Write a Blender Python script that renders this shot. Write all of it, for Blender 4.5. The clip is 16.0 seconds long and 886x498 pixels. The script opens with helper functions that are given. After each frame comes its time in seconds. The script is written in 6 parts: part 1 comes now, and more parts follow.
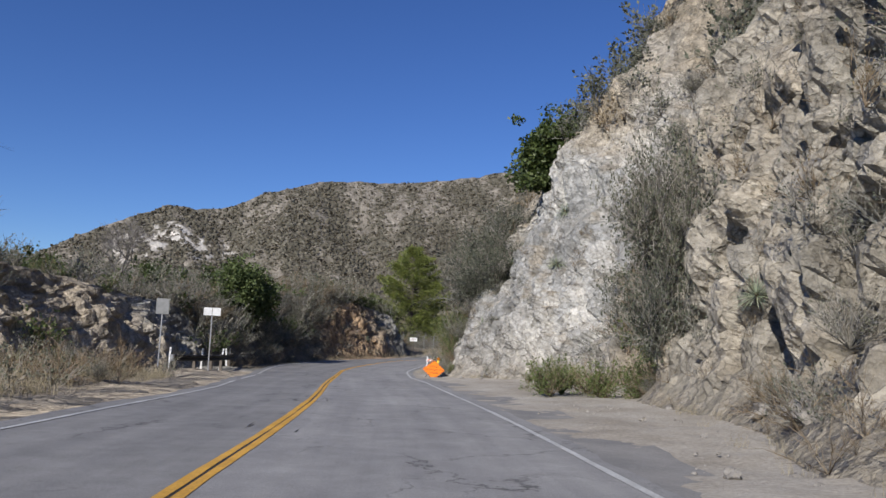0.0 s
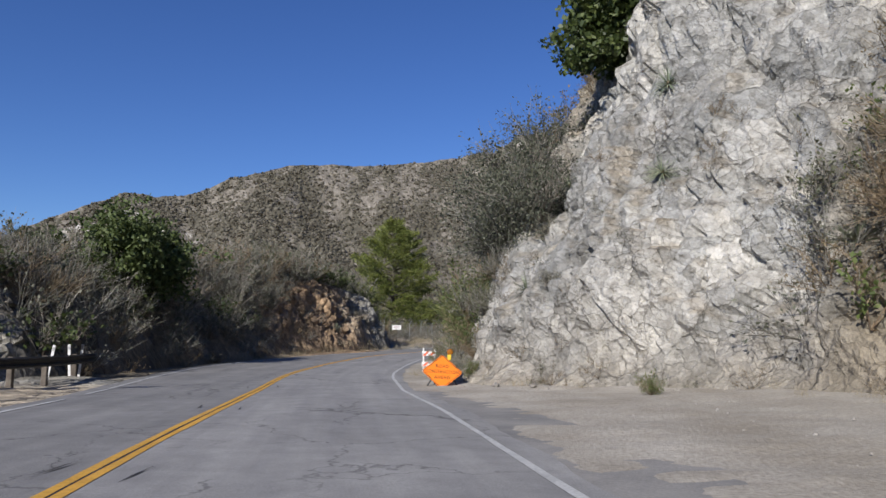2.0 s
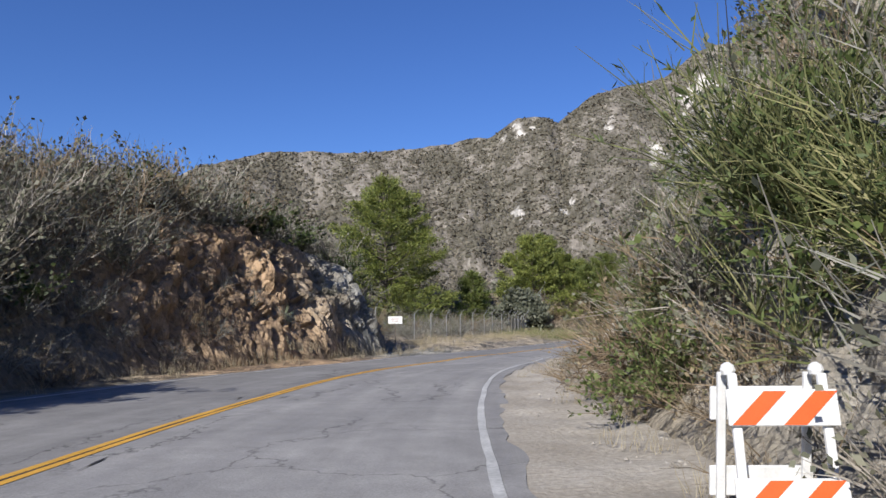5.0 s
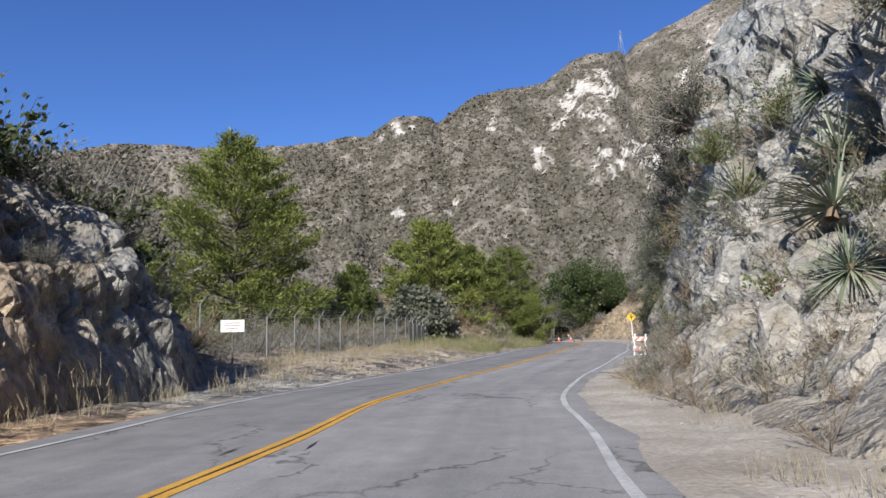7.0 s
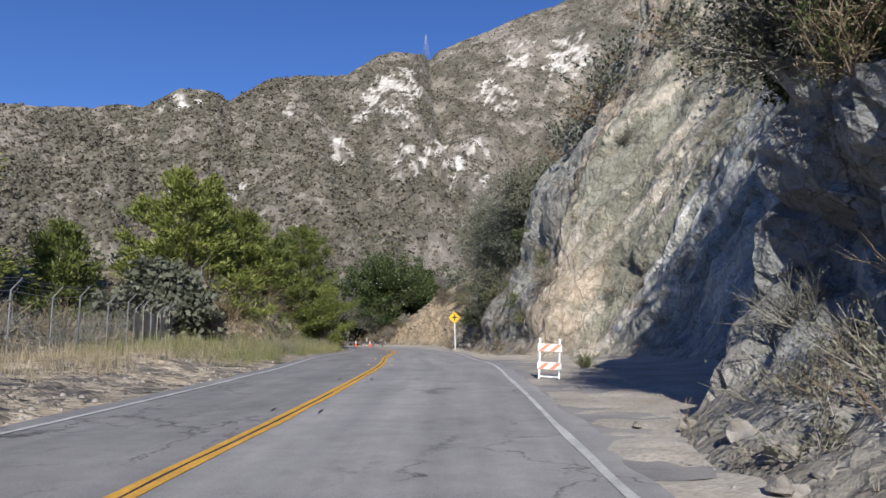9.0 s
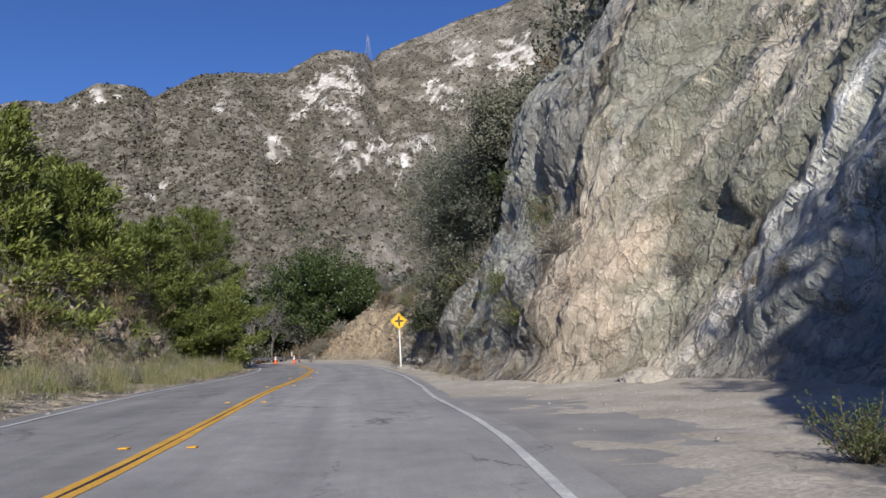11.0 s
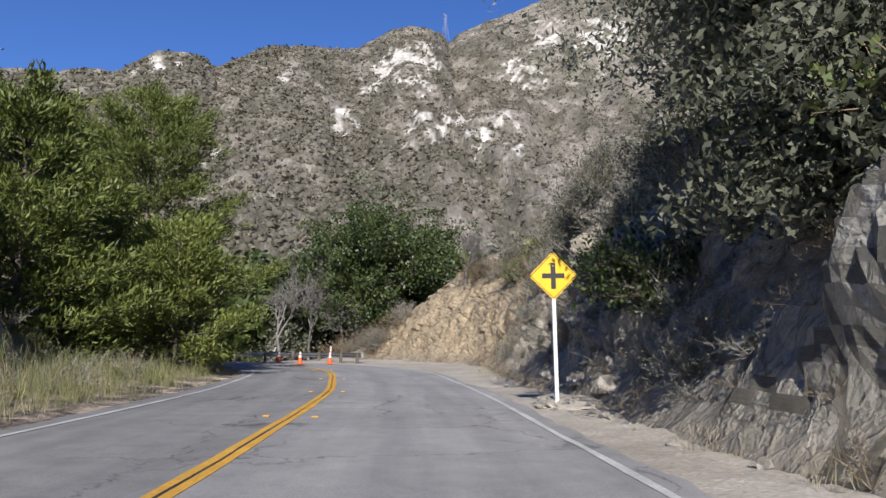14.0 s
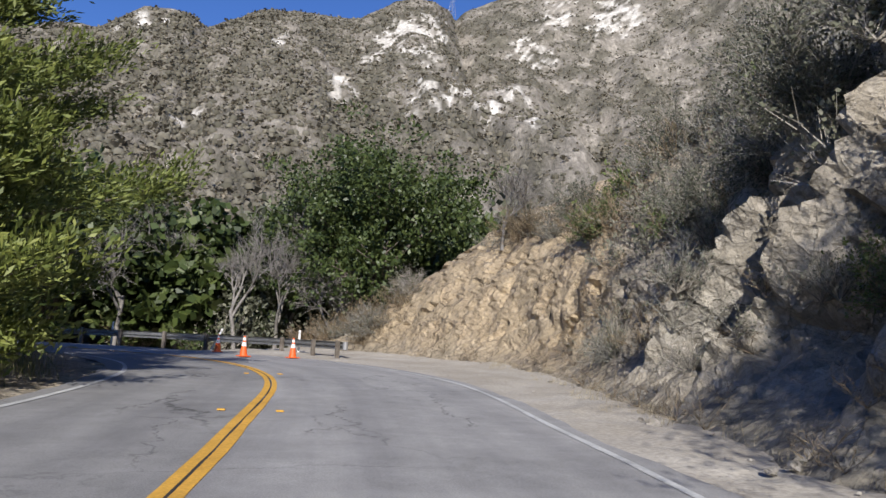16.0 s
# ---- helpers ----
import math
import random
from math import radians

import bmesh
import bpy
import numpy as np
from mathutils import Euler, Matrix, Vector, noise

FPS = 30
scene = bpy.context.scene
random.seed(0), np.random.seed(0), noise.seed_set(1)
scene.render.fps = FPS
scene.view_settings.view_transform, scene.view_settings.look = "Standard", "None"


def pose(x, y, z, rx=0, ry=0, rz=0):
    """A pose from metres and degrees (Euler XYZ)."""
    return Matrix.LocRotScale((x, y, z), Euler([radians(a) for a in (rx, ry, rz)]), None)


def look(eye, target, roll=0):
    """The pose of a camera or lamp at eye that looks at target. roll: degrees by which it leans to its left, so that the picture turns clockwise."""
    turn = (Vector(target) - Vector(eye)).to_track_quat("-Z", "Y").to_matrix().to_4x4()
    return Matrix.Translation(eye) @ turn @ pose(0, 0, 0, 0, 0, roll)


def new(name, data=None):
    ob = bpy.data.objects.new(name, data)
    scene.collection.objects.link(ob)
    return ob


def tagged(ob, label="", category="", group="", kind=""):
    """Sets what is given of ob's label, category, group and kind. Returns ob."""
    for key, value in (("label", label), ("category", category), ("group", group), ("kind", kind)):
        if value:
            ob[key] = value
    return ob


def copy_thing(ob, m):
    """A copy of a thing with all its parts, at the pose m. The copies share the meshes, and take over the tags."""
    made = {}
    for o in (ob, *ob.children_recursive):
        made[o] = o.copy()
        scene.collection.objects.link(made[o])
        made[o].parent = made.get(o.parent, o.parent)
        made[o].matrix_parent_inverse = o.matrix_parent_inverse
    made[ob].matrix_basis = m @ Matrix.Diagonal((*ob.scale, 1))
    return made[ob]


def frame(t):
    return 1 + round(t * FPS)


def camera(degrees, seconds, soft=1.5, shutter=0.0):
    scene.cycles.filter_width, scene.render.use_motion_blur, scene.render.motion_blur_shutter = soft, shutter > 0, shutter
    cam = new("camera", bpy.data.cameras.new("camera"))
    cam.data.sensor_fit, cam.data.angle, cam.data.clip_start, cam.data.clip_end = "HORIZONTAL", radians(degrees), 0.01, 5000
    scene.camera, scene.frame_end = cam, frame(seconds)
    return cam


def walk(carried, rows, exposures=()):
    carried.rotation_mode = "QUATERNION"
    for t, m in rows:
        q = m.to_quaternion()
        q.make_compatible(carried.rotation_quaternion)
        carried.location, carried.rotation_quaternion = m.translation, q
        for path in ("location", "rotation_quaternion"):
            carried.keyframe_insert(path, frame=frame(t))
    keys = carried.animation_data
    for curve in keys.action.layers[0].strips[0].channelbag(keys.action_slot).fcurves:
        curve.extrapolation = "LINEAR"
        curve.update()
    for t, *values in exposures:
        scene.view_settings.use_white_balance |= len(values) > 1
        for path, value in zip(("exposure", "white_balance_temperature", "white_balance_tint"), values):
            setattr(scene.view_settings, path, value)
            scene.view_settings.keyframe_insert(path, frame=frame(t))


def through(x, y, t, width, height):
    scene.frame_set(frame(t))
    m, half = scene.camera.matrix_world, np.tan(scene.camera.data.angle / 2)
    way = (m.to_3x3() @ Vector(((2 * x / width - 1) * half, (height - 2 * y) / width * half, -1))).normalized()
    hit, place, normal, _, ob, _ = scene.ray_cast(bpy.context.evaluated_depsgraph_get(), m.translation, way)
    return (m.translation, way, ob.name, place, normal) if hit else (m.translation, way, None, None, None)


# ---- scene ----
cam = camera(61.7, 16.0)
PATH = [
    (0, (0.001, -0.000, 1.250), (-0.199, 9.920, 2.498), 2.25),
    (0.5, (-0.394, 4.712, 1.159), (-0.351, 14.635, 2.397), 1.24),
    (1, (-0.723, 9.485, 1.060), (-0.551, 19.420, 2.183), 1.16),
    (1.5, (-1.011, 14.337, 0.959), (-0.843, 24.278, 2.029), 0.76),
    (2, (-1.378, 19.171, 0.878), (-1.276, 29.107, 2.009), 0.59),
    (2.5, (-1.778, 24.013, 0.812), (-1.769, 33.934, 2.065), 0.50),
    (3, (-2.281, 28.871, 0.717), (-2.354, 38.806, 1.845), 0.07),
    (3.5, (-2.787, 33.697, 0.611), (-2.834, 43.646, 1.611), -0.95),
    (4, (-3.113, 38.458, 0.529), (-3.125, 48.406, 1.547), -1.52),
    (4.2, (-3.184, 40.368, 0.498), (-3.158, 50.318, 1.490), -1.80),
    (4.7, (-3.467, 45.153, 0.426), (-3.307, 55.091, 1.531), -0.60),
    (5.2, (-3.667, 49.982, 0.390), (-3.287, 59.905, 1.571), -0.32),
    (5.75, (-3.736, 55.344, 0.390), (-3.012, 65.242, 1.621), -0.55),
    (6.3, (-3.588, 60.754, 0.430), (-2.410, 70.615, 1.599), -1.64),
    (6.5, (-3.429, 62.724, 0.448), (-2.071, 72.555, 1.670), -1.68),
    (7, (-2.957, 67.660, 0.499), (-0.992, 77.381, 1.778), -1.37),
    (7.5, (-2.201, 72.439, 0.550), (0.480, 81.998, 1.752), -0.28),
    (8, (-1.145, 76.931, 0.579), (2.312, 86.240, 1.760), 0.34),
    (8.5, (0.296, 81.149, 0.601), (4.400, 90.188, 1.806), 0.25),
    (9, (1.939, 85.167, 0.597), (6.542, 93.950, 1.890), 0.09),
    (9.2, (2.654, 86.748, 0.603), (7.416, 95.444, 1.907), 0.27),
    (9.7, (4.716, 90.572, 0.647), (9.824, 99.058, 2.021), 0.01),
    (10.2, (6.900, 94.333, 0.732), (12.190, 102.697, 2.163), -0.22),
    (10.8, (9.565, 98.826, 0.863), (14.827, 107.206, 2.305), -0.81),
    (11.3, (11.745, 102.598, 0.971), (16.849, 111.090, 2.327), -2.65),
    (11.5, (12.501, 104.167, 1.012), (17.536, 112.697, 2.391), -2.44),
    (12, (14.356, 108.105, 1.103), (19.210, 116.735, 2.505), -2.17),
    (12.5, (16.192, 112.036, 1.165), (20.902, 120.738, 2.609), -2.02),
    (13, (17.927, 116.018, 1.210), (22.581, 124.753, 2.637), -1.61),
    (13.5, (19.644, 120.011, 1.230), (24.171, 128.809, 2.673), -0.20),
    (14, (21.250, 124.015, 1.256), (25.628, 132.901, 2.628), 0.67),
    (14.5, (22.807, 127.995, 1.263), (27.089, 136.942, 2.529), 2.08),
    (15, (24.318, 131.819, 1.289), (28.626, 140.762, 2.500), 2.41),
    (15.5, (25.697, 135.396, 1.352), (30.098, 144.290, 2.591), 2.97),
    (16, (27.065, 138.817, 1.363), (31.506, 147.693, 2.587), 2.73),
]
walk(cam, [(t, look(eye, target, roll)) for t, eye, target, roll in PATH], exposures=[(0, 0.05), (2, 0.05), (3.5, 0.22), (7, 0.42), (9, 0.28), (11.5, 0.15), (14.5, 0.45), (16, 0.42)])

# ---- light ----
world = bpy.data.worlds.new("sky")
scene.world = world
world.use_nodes = True
nt = world.node_tree
sky = nt.nodes.new("ShaderNodeTexSky")
sky.sky_type = "NISHITA"
sky.sun_disc = False
SUN_EL, SUN_AZ = radians(31), radians(206)  # azimuth clockwise from +y
sky.sun_elevation, sky.sun_rotation = SUN_EL, SUN_AZ
sky.altitude, sky.air_density, sky.dust_density, sky.ozone_density = 900, 1.0, 0.0, 7.0
nt.nodes["Background"].inputs[1].default_value = 0.105
deep = nt.nodes.new("ShaderNodeHueSaturation")
deep.inputs["Saturation"].default_value, deep.inputs["Hue"].default_value = 1.1, 0.513
nt.links.new(sky.outputs[0], deep.inputs["Color"])
nt.links.new(deep.outputs[0], nt.nodes["Background"].inputs[0])
sun = new("sun", bpy.data.lights.new("sun", "SUN"))
sun.data.energy, sun.data.angle, sun.data.color = 5.0, radians(0.5), (1.0, 0.96, 0.91)
sun_dir = Vector((math.sin(SUN_AZ) * math.cos(SUN_EL), math.cos(SUN_AZ) * math.cos(SUN_EL), math.sin(SUN_EL)))
sun.matrix_world = look(sun_dir * 100, (0, 0, 0))


# ---- materials ----
def ramp(t, links, stops):
    r = t.nodes.new("ShaderNodeValToRGB")
    e = r.color_ramp.elements
    while len(e) < len(stops):
        e.new(0.5)
    for k, (p, c) in enumerate(stops):
        e[k].position, e[k].color = p, (*c, 1)
    t.links.new(links, r.inputs[0])
    return r.outputs[0]


def noise_tex(t, vec, scale, detail=6, rough=0.6, kind="ShaderNodeTexNoise"):
    n = t.nodes.new(kind)
    n.inputs["Scale"].default_value = scale
    if "Detail" in n.inputs:
        n.inputs["Detail"].default_value = detail
        n.inputs["Roughness"].default_value = rough
    t.links.new(vec, n.inputs["Vector"])
    return n


def mix(t, a, b, fac, mode="MIX"):
    m = t.nodes.new("ShaderNodeMix")
    m.data_type, m.blend_type = "RGBA", mode
    for sock, v in ((m.inputs[0], fac), (m.inputs[6], a), (m.inputs[7], b)):
        if hasattr(v, "is_output"):
            t.links.new(v, sock)
        else:
            sock.default_value = v if isinstance(v, float) else (*v, 1)
    return m.outputs[2]


def base(name, rough=0.9, metal=0.0):
    m = bpy.data.materials.new(name)
    m.use_nodes = True
    t = m.node_tree
    b = t.nodes["Principled BSDF"]
    b.inputs["Roughness"].default_value, b.inputs["Metallic"].default_value = rough, metal
    if rough > 0.75:
        b.inputs["Specular IOR Level"].default_value = 0.25
    g = t.nodes.new("ShaderNodeTexCoord")
    return m, t, b, g.outputs["Object"]


def bump(t, b, height, strength, distance):
    n = t.nodes.new("ShaderNodeBump")
    n.inputs["Strength"].default_value, n.inputs["Distance"].default_value = strength, distance
    t.links.new(height, n.inputs["Height"])
    t.links.new(n.outputs[0], b.inputs["Normal"])


def mottled(name, dark, light, scale, rough=0.9, fine=None, depth=0.02, metal=0.0, speck=0.35):
    """A surface of two colours mottled at two scales, with a fine relief."""
    m, t, b, v = base(name, rough, metal)
    a = noise_tex(t, v, scale)
    f = noise_tex(t, v, fine or scale * 14, 4)
    c = ramp(t, a.outputs["Fac"], [(0.33, dark), (0.68, light)])
    g = ramp(t, f.outputs["Fac"], [(0.3, (0.55, 0.55, 0.55)), (0.7, (1.35, 1.35, 1.35))])
    t.links.new(mix(t, c, g, speck, "MULTIPLY"), b.inputs["Base Color"])
    bump(t, b, f.outputs["Fac"], 0.7, depth)
    return m


def plain(name, colour, rough=0.6, metal=0.0, wear=0.25, scale=6.0):
    return mottled(name, tuple(c * (1 - wear) for c in colour), colour, scale, rough, scale * 12, 0.001, metal, 0.15)


def link_math(t, op, a, b, c=None):
    """A math node on sockets or numbers."""
    n = t.nodes.new("ShaderNodeMath")
    n.operation = op
    for k, v in enumerate((a, b, c)):
        if v is None:
            continue
        if hasattr(v, "is_output"):
            t.links.new(v, n.inputs[k])
        else:
            n.inputs[k].default_value = v
    return n.outputs[0]


def link_vector(t, op, a, b, c=None, out="Vector"):
    n = t.nodes.new("ShaderNodeVectorMath")
    n.operation = op
    for k, v in enumerate((a, b, c)):
        if v is None:
            continue
        if hasattr(v, "is_output"):
            t.links.new(v, n.inputs[k])
        else:
            n.inputs[k].default_value = v
    return n.outputs[out]


def asphalt(tone=1.0):
    m, t, b, v = base("asphalt", 0.88)
    big = noise_tex(t, v, 0.35, 5)
    mid = noise_tex(t, v, 2.3, 6)
    fine = noise_tex(t, v, 60, 3)
    c = ramp(t, big.outputs["Fac"], [(0.3, (0.245 * tone, 0.24 * tone, 0.236 * tone)), (0.7, (0.325 * tone, 0.317 * tone, 0.308 * tone))])
    c = mix(t, c, ramp(t, mid.outputs["Fac"], [(0.3, (0.8, 0.8, 0.8)), (0.7, (1.12, 1.12, 1.12))]), 0.7, "MULTIPLY")
    c = mix(t, c, ramp(t, fine.outputs["Fac"], [(0.3, (0.6, 0.6, 0.6)), (0.7, (1.3, 1.3, 1.3))]), 0.55, "MULTIPLY")
    # wheel tracks and long cracks along the lane
    g = t.nodes.new("ShaderNodeAttribute")
    g.attribute_name = "grain"
    lane = link_vector(t, "MULTIPLY", g.outputs["Vector"], (0.07, 1.5, 1.0))
    c = mix(t, c, ramp(t, noise_tex(t, lane, 1.0, 5, 0.6).outputs["Fac"], [(0.35, (0.86, 0.86, 0.87)), (0.65, (1.1, 1.1, 1.09))]), 1.0, "MULTIPLY")
    bent = link_vector(t, "MULTIPLY_ADD", noise_tex(t, v, 0.8, 5, 0.7).outputs["Color"], (0.25, 0.9, 0.0), link_vector(t, "MULTIPLY", g.outputs["Vector"], (0.09, 0.5, 1.0)))
    split = t.nodes.new("ShaderNodeTexVoronoi")
    split.feature = "DISTANCE_TO_EDGE"
    split.inputs["Scale"].default_value = 1.0
    t.links.new(bent, split.inputs["Vector"])
    seam = ramp(t, split.outputs["Distance"], [(0.0, (0.35, 0.35, 0.35)), (0.014, (1, 1, 1))])
    where = ramp(t, noise_tex(t, v, 0.21, 3).outputs["Fac"], [(0.5, (0, 0, 0)), (0.58, (1, 1, 1))])
    c = mix(t, c, mix(t, (1.0, 1.0, 1.0), seam, where), 1.0, "MULTIPLY")
    # cracks
    w = t.nodes.new("ShaderNodeVectorMath")
    w.operation = "MULTIPLY_ADD"
    n = noise_tex(t, v, 1.1, 4)
    t.links.new(n.outputs["Color"], w.inputs[0])
    w.inputs[1].default_value = (1.3, 1.3, 1.3)
    t.links.new(v, w.inputs[2])
    cell = t.nodes.new("ShaderNodeTexVoronoi")
    cell.feature = "DISTANCE_TO_EDGE"
    cell.inputs["Scale"].default_value = 0.32
    t.links.new(w.outputs[0], cell.inputs["Vector"])
    line = ramp(t, cell.outputs["Distance"], [(0.0, (0.5, 0.5, 0.5)), (0.009, (1, 1, 1))])
    gate = ramp(t, noise_tex(t, v, 0.13, 3).outputs["Fac"], [(0.47, (0, 0, 0)), (0.56, (1, 1, 1))])
    c = mix(t, c, mix(t, (1.0, 1.0, 1.0), line, gate), 1.0, "MULTIPLY")
    t.links.new(c, b.inputs["Base Color"])
    bump(t, b, fine.outputs["Fac"], 0.5, 0.01)
    return m


def facets(t, v, scale):
    """Broken rock: each cell is a small tilted face. Gives its height, its own tone and the distance to its edge."""
    cell = t.nodes.new("ShaderNodeTexVoronoi")
    cell.inputs["Scale"].default_value = scale
    t.links.new(v, cell.inputs["Vector"])
    away = link_vector(t, "SUBTRACT", v, cell.outputs["Position"])
    tilt = link_vector(t, "SUBTRACT", cell.outputs["Color"], (0.5, 0.5, 0.5))
    height = link_vector(t, "DOT_PRODUCT", away, tilt, out="Value")
    edge = t.nodes.new("ShaderNodeTexVoronoi")
    edge.feature = "DISTANCE_TO_EDGE"
    edge.inputs["Scale"].default_value = scale
    t.links.new(v, edge.inputs["Vector"])
    return height, cell.outputs["Color"], edge.outputs["Distance"]


def rock_material():
    """Fractured rock: the colour of each bed and the run of its grain come with the mesh, faces and fissures from cells and noise."""
    m, t, b, place = base("rock", 0.92)
    a = t.nodes.new("ShaderNodeAttribute")
    a.attribute_name = "bed"
    g = t.nodes.new("ShaderNodeAttribute")
    g.attribute_name = "grain"
    v = g.outputs["Vector"]
    mid = noise_tex(t, place, 1.6, 8, 0.7)
    fine = noise_tex(t, place, 9, 8, 0.75)
    grit = noise_tex(t, place, 34, 4, 0.7)
    warp = link_vector(t, "MULTIPLY_ADD", noise_tex(t, v, 0.9, 5).outputs["Color"], (1.1, 1.1, 1.1), v)
    warp2 = link_vector(t, "MULTIPLY_ADD", noise_tex(t, v, 3.0, 4).outputs["Color"], (0.3, 0.3, 0.3), v)
    h1, c1, e1 = facets(t, warp, 0.8)
    h2, c2, e2 = facets(t, warp2, 2.6)
    h3, c3, e3 = facets(t, warp2, 7.5)
    c = mix(t, a.outputs["Color"], ramp(t, mid.outputs["Fac"], [(0.3, (0.66, 0.64, 0.61)), (0.5, (1, 1, 1)), (0.72, (1.22, 1.21, 1.18))]), 0.85, "MULTIPLY")
    c = mix(t, c, ramp(t, fine.outputs["Fac"], [(0.28, (0.5, 0.49, 0.47)), (0.5, (1, 1, 1)), (0.75, (1.25, 1.25, 1.25))]), 0.5, "MULTIPLY")
    c = mix(t, c, ramp(t, grit.outputs["Fac"], [(0.3, (0.7, 0.7, 0.7)), (0.7, (1.2, 1.2, 1.2))]), 0.5, "MULTIPLY")
    for tone, low, high in ((c1, (0.82, 0.83, 0.84), (1.12, 1.1, 1.07)), (c2, (0.8, 0.8, 0.79), (1.14, 1.14, 1.13)), (c3, (0.85, 0.85, 0.85), (1.1, 1.1, 1.1))):
        split = t.nodes.new("ShaderNodeSeparateColor")
        t.links.new(tone, split.inputs[0])
        c = mix(t, c, ramp(t, split.outputs[1], [(0.1, low), (0.9, high)]), 1.0, "MULTIPLY")
    # fissure lines, with the shade inside them multiplied into the base colour
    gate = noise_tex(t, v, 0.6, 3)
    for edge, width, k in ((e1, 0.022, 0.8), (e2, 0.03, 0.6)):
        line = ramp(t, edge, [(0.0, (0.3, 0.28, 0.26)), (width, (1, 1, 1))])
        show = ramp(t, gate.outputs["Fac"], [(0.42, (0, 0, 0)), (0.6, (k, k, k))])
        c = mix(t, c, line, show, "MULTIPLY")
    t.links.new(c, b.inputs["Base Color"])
    up = link_math(t, "MULTIPLY", h1, 0.75)
    up = link_math(t, "MULTIPLY_ADD", h2, 0.8, up)
    up = link_math(t, "MULTIPLY_ADD", h3, 0.7, up)
    for edge, deep in ((e1, 0.05), (e2, 0.022)):
        groove = link_math(t, "MINIMUM", link_math(t, "MULTIPLY", edge, 14.0), 1.0)
        up = link_math(t, "MULTIPLY_ADD", groove, deep, up)
    up = link_math(t, "MULTIPLY_ADD", mid.outputs["Fac"], 0.1, up)
    up = link_math(t, "MULTIPLY_ADD", fine.outputs["Fac"], 0.05, up)
    bump(t, b, up, 0.9, 1.0)
    return m


def leaf(name, stops, rough=0.65, through=0.25):
    """Leaves or twigs: the tone varies from leaf to leaf and from plant to plant."""
    m, t, b, v = base(name, rough)
    g = t.nodes.new("ShaderNodeNewGeometry")
    o = t.nodes.new("ShaderNodeObjectInfo")
    c = ramp(t, g.outputs["Random Per Island"], stops)
    k = ramp(t, o.outputs["Random"], [(0.0, (0.75, 0.78, 0.75)), (1.0, (1.2, 1.15, 1.1))])
    c = mix(t, c, k, 1.0, "MULTIPLY")
    t.links.new(c, b.inputs["Base Color"])
    tr = t.nodes.new("ShaderNodeBsdfTranslucent")
    t.links.new(c, tr.inputs["Color"])
    s = t.nodes.new("ShaderNodeMixShader")
    s.inputs[0].default_value = through
    t.links.new(b.outputs[0], s.inputs[1])
    t.links.new(tr.outputs[0], s.inputs[2])
    t.links.new(s.outputs[0], t.nodes["Material Output"].inputs[0])
    return m


def hill_material():
    """Chaparral slope: pale granite soil with brush, and bare white scars."""
    m, t, b, v = base("chaparral_soil", 0.95)
    a = t.nodes.new("ShaderNodeAttribute")
    a.attribute_name = "bed"
    g = t.nodes.new("ShaderNodeAttribute")
    g.attribute_name = "grain"
    mid = noise_tex(t, g.outputs["Vector"], 0.28, 8, 0.7)
    fine = noise_tex(t, g.outputs["Vector"], 1.1, 6, 0.7)
    c = mix(t, a.outputs["Color"], ramp(t, mid.outputs["Fac"], [(0.38, (0.58, 0.56, 0.52)), (0.54, (0.95, 0.92, 0.88)), (0.64, (1.45, 1.42, 1.38))]), 0.95, "MULTIPLY")
    c = mix(t, c, ramp(t, fine.outputs["Fac"], [(0.35, (0.55, 0.55, 0.52)), (0.6, (1.15, 1.15, 1.15))]), 0.8, "MULTIPLY")
    t.links.new(c, b.inputs["Base Color"])
    bump(t, b, fine.outputs["Fac"], 1.0, 0.6)
    return m


ASPHALT, DARK_ASPHALT = asphalt(), asphalt(0.8)
PATCH = mottled("old_asphalt", (0.19, 0.185, 0.18), (0.30, 0.285, 0.265), 0.8, 0.9, 30, 0.01)
DIRT = mottled("dirt", (0.30, 0.265, 0.215), (0.43, 0.395, 0.34), 0.5, 0.95, 16, 0.03, speck=0.5)
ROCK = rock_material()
HILL = hill_material()
SOIL = mottled("brushy_soil", (0.17, 0.145, 0.105), (0.33, 0.28, 0.21), 0.45, 0.95, 9, 0.05, speck=0.5)
YELLOW = mottled("yellow_road_paint", (0.50, 0.27, 0.035), (0.68, 0.37, 0.05), 1.5, 0.7, 26, 0.004, speck=0.5)
WHITE_LINE = mottled("white_road_paint", (0.36, 0.36, 0.35), (0.56, 0.56, 0.54), 1.4, 0.7, 24, 0.004, speck=0.5)
TAR = mottled("tar", (0.018, 0.017, 0.017), (0.05, 0.045, 0.04), 2.0, 0.75, 30, 0.005)
WHITE = plain("white_paint", (0.78, 0.78, 0.76), 0.5)
ORANGE = plain("orange_sheeting", (0.95, 0.23, 0.015), 0.4, wear=0.08)
RED_ORANGE = plain("red_orange_sheeting", (0.80, 0.12, 0.03), 0.4, wear=0.1)
SIGN_YELLOW = plain("yellow_sheeting", (0.88, 0.50, 0.01), 0.4, wear=0.1)
BLACK = plain("black_legend", (0.012, 0.011, 0.01), 0.5)
GREY_METAL = plain("galvanised_steel", (0.42, 0.42, 0.42), 0.45, 0.6)
DARK_METAL = plain("dark_weathered_steel", (0.09, 0.085, 0.08), 0.6, 0.3)
BACK_GREY = plain("dull_aluminium", (0.27, 0.27, 0.26), 0.5, 0.4)
AMBER = plain("amber_plastic", (0.30, 0.11, 0.01), 0.25)
BATTERY = plain("yellow_plastic", (0.85, 0.62, 0.06), 0.4)
SMUDGE = plain("faded_lettering", (0.45, 0.36, 0.36), 0.6)
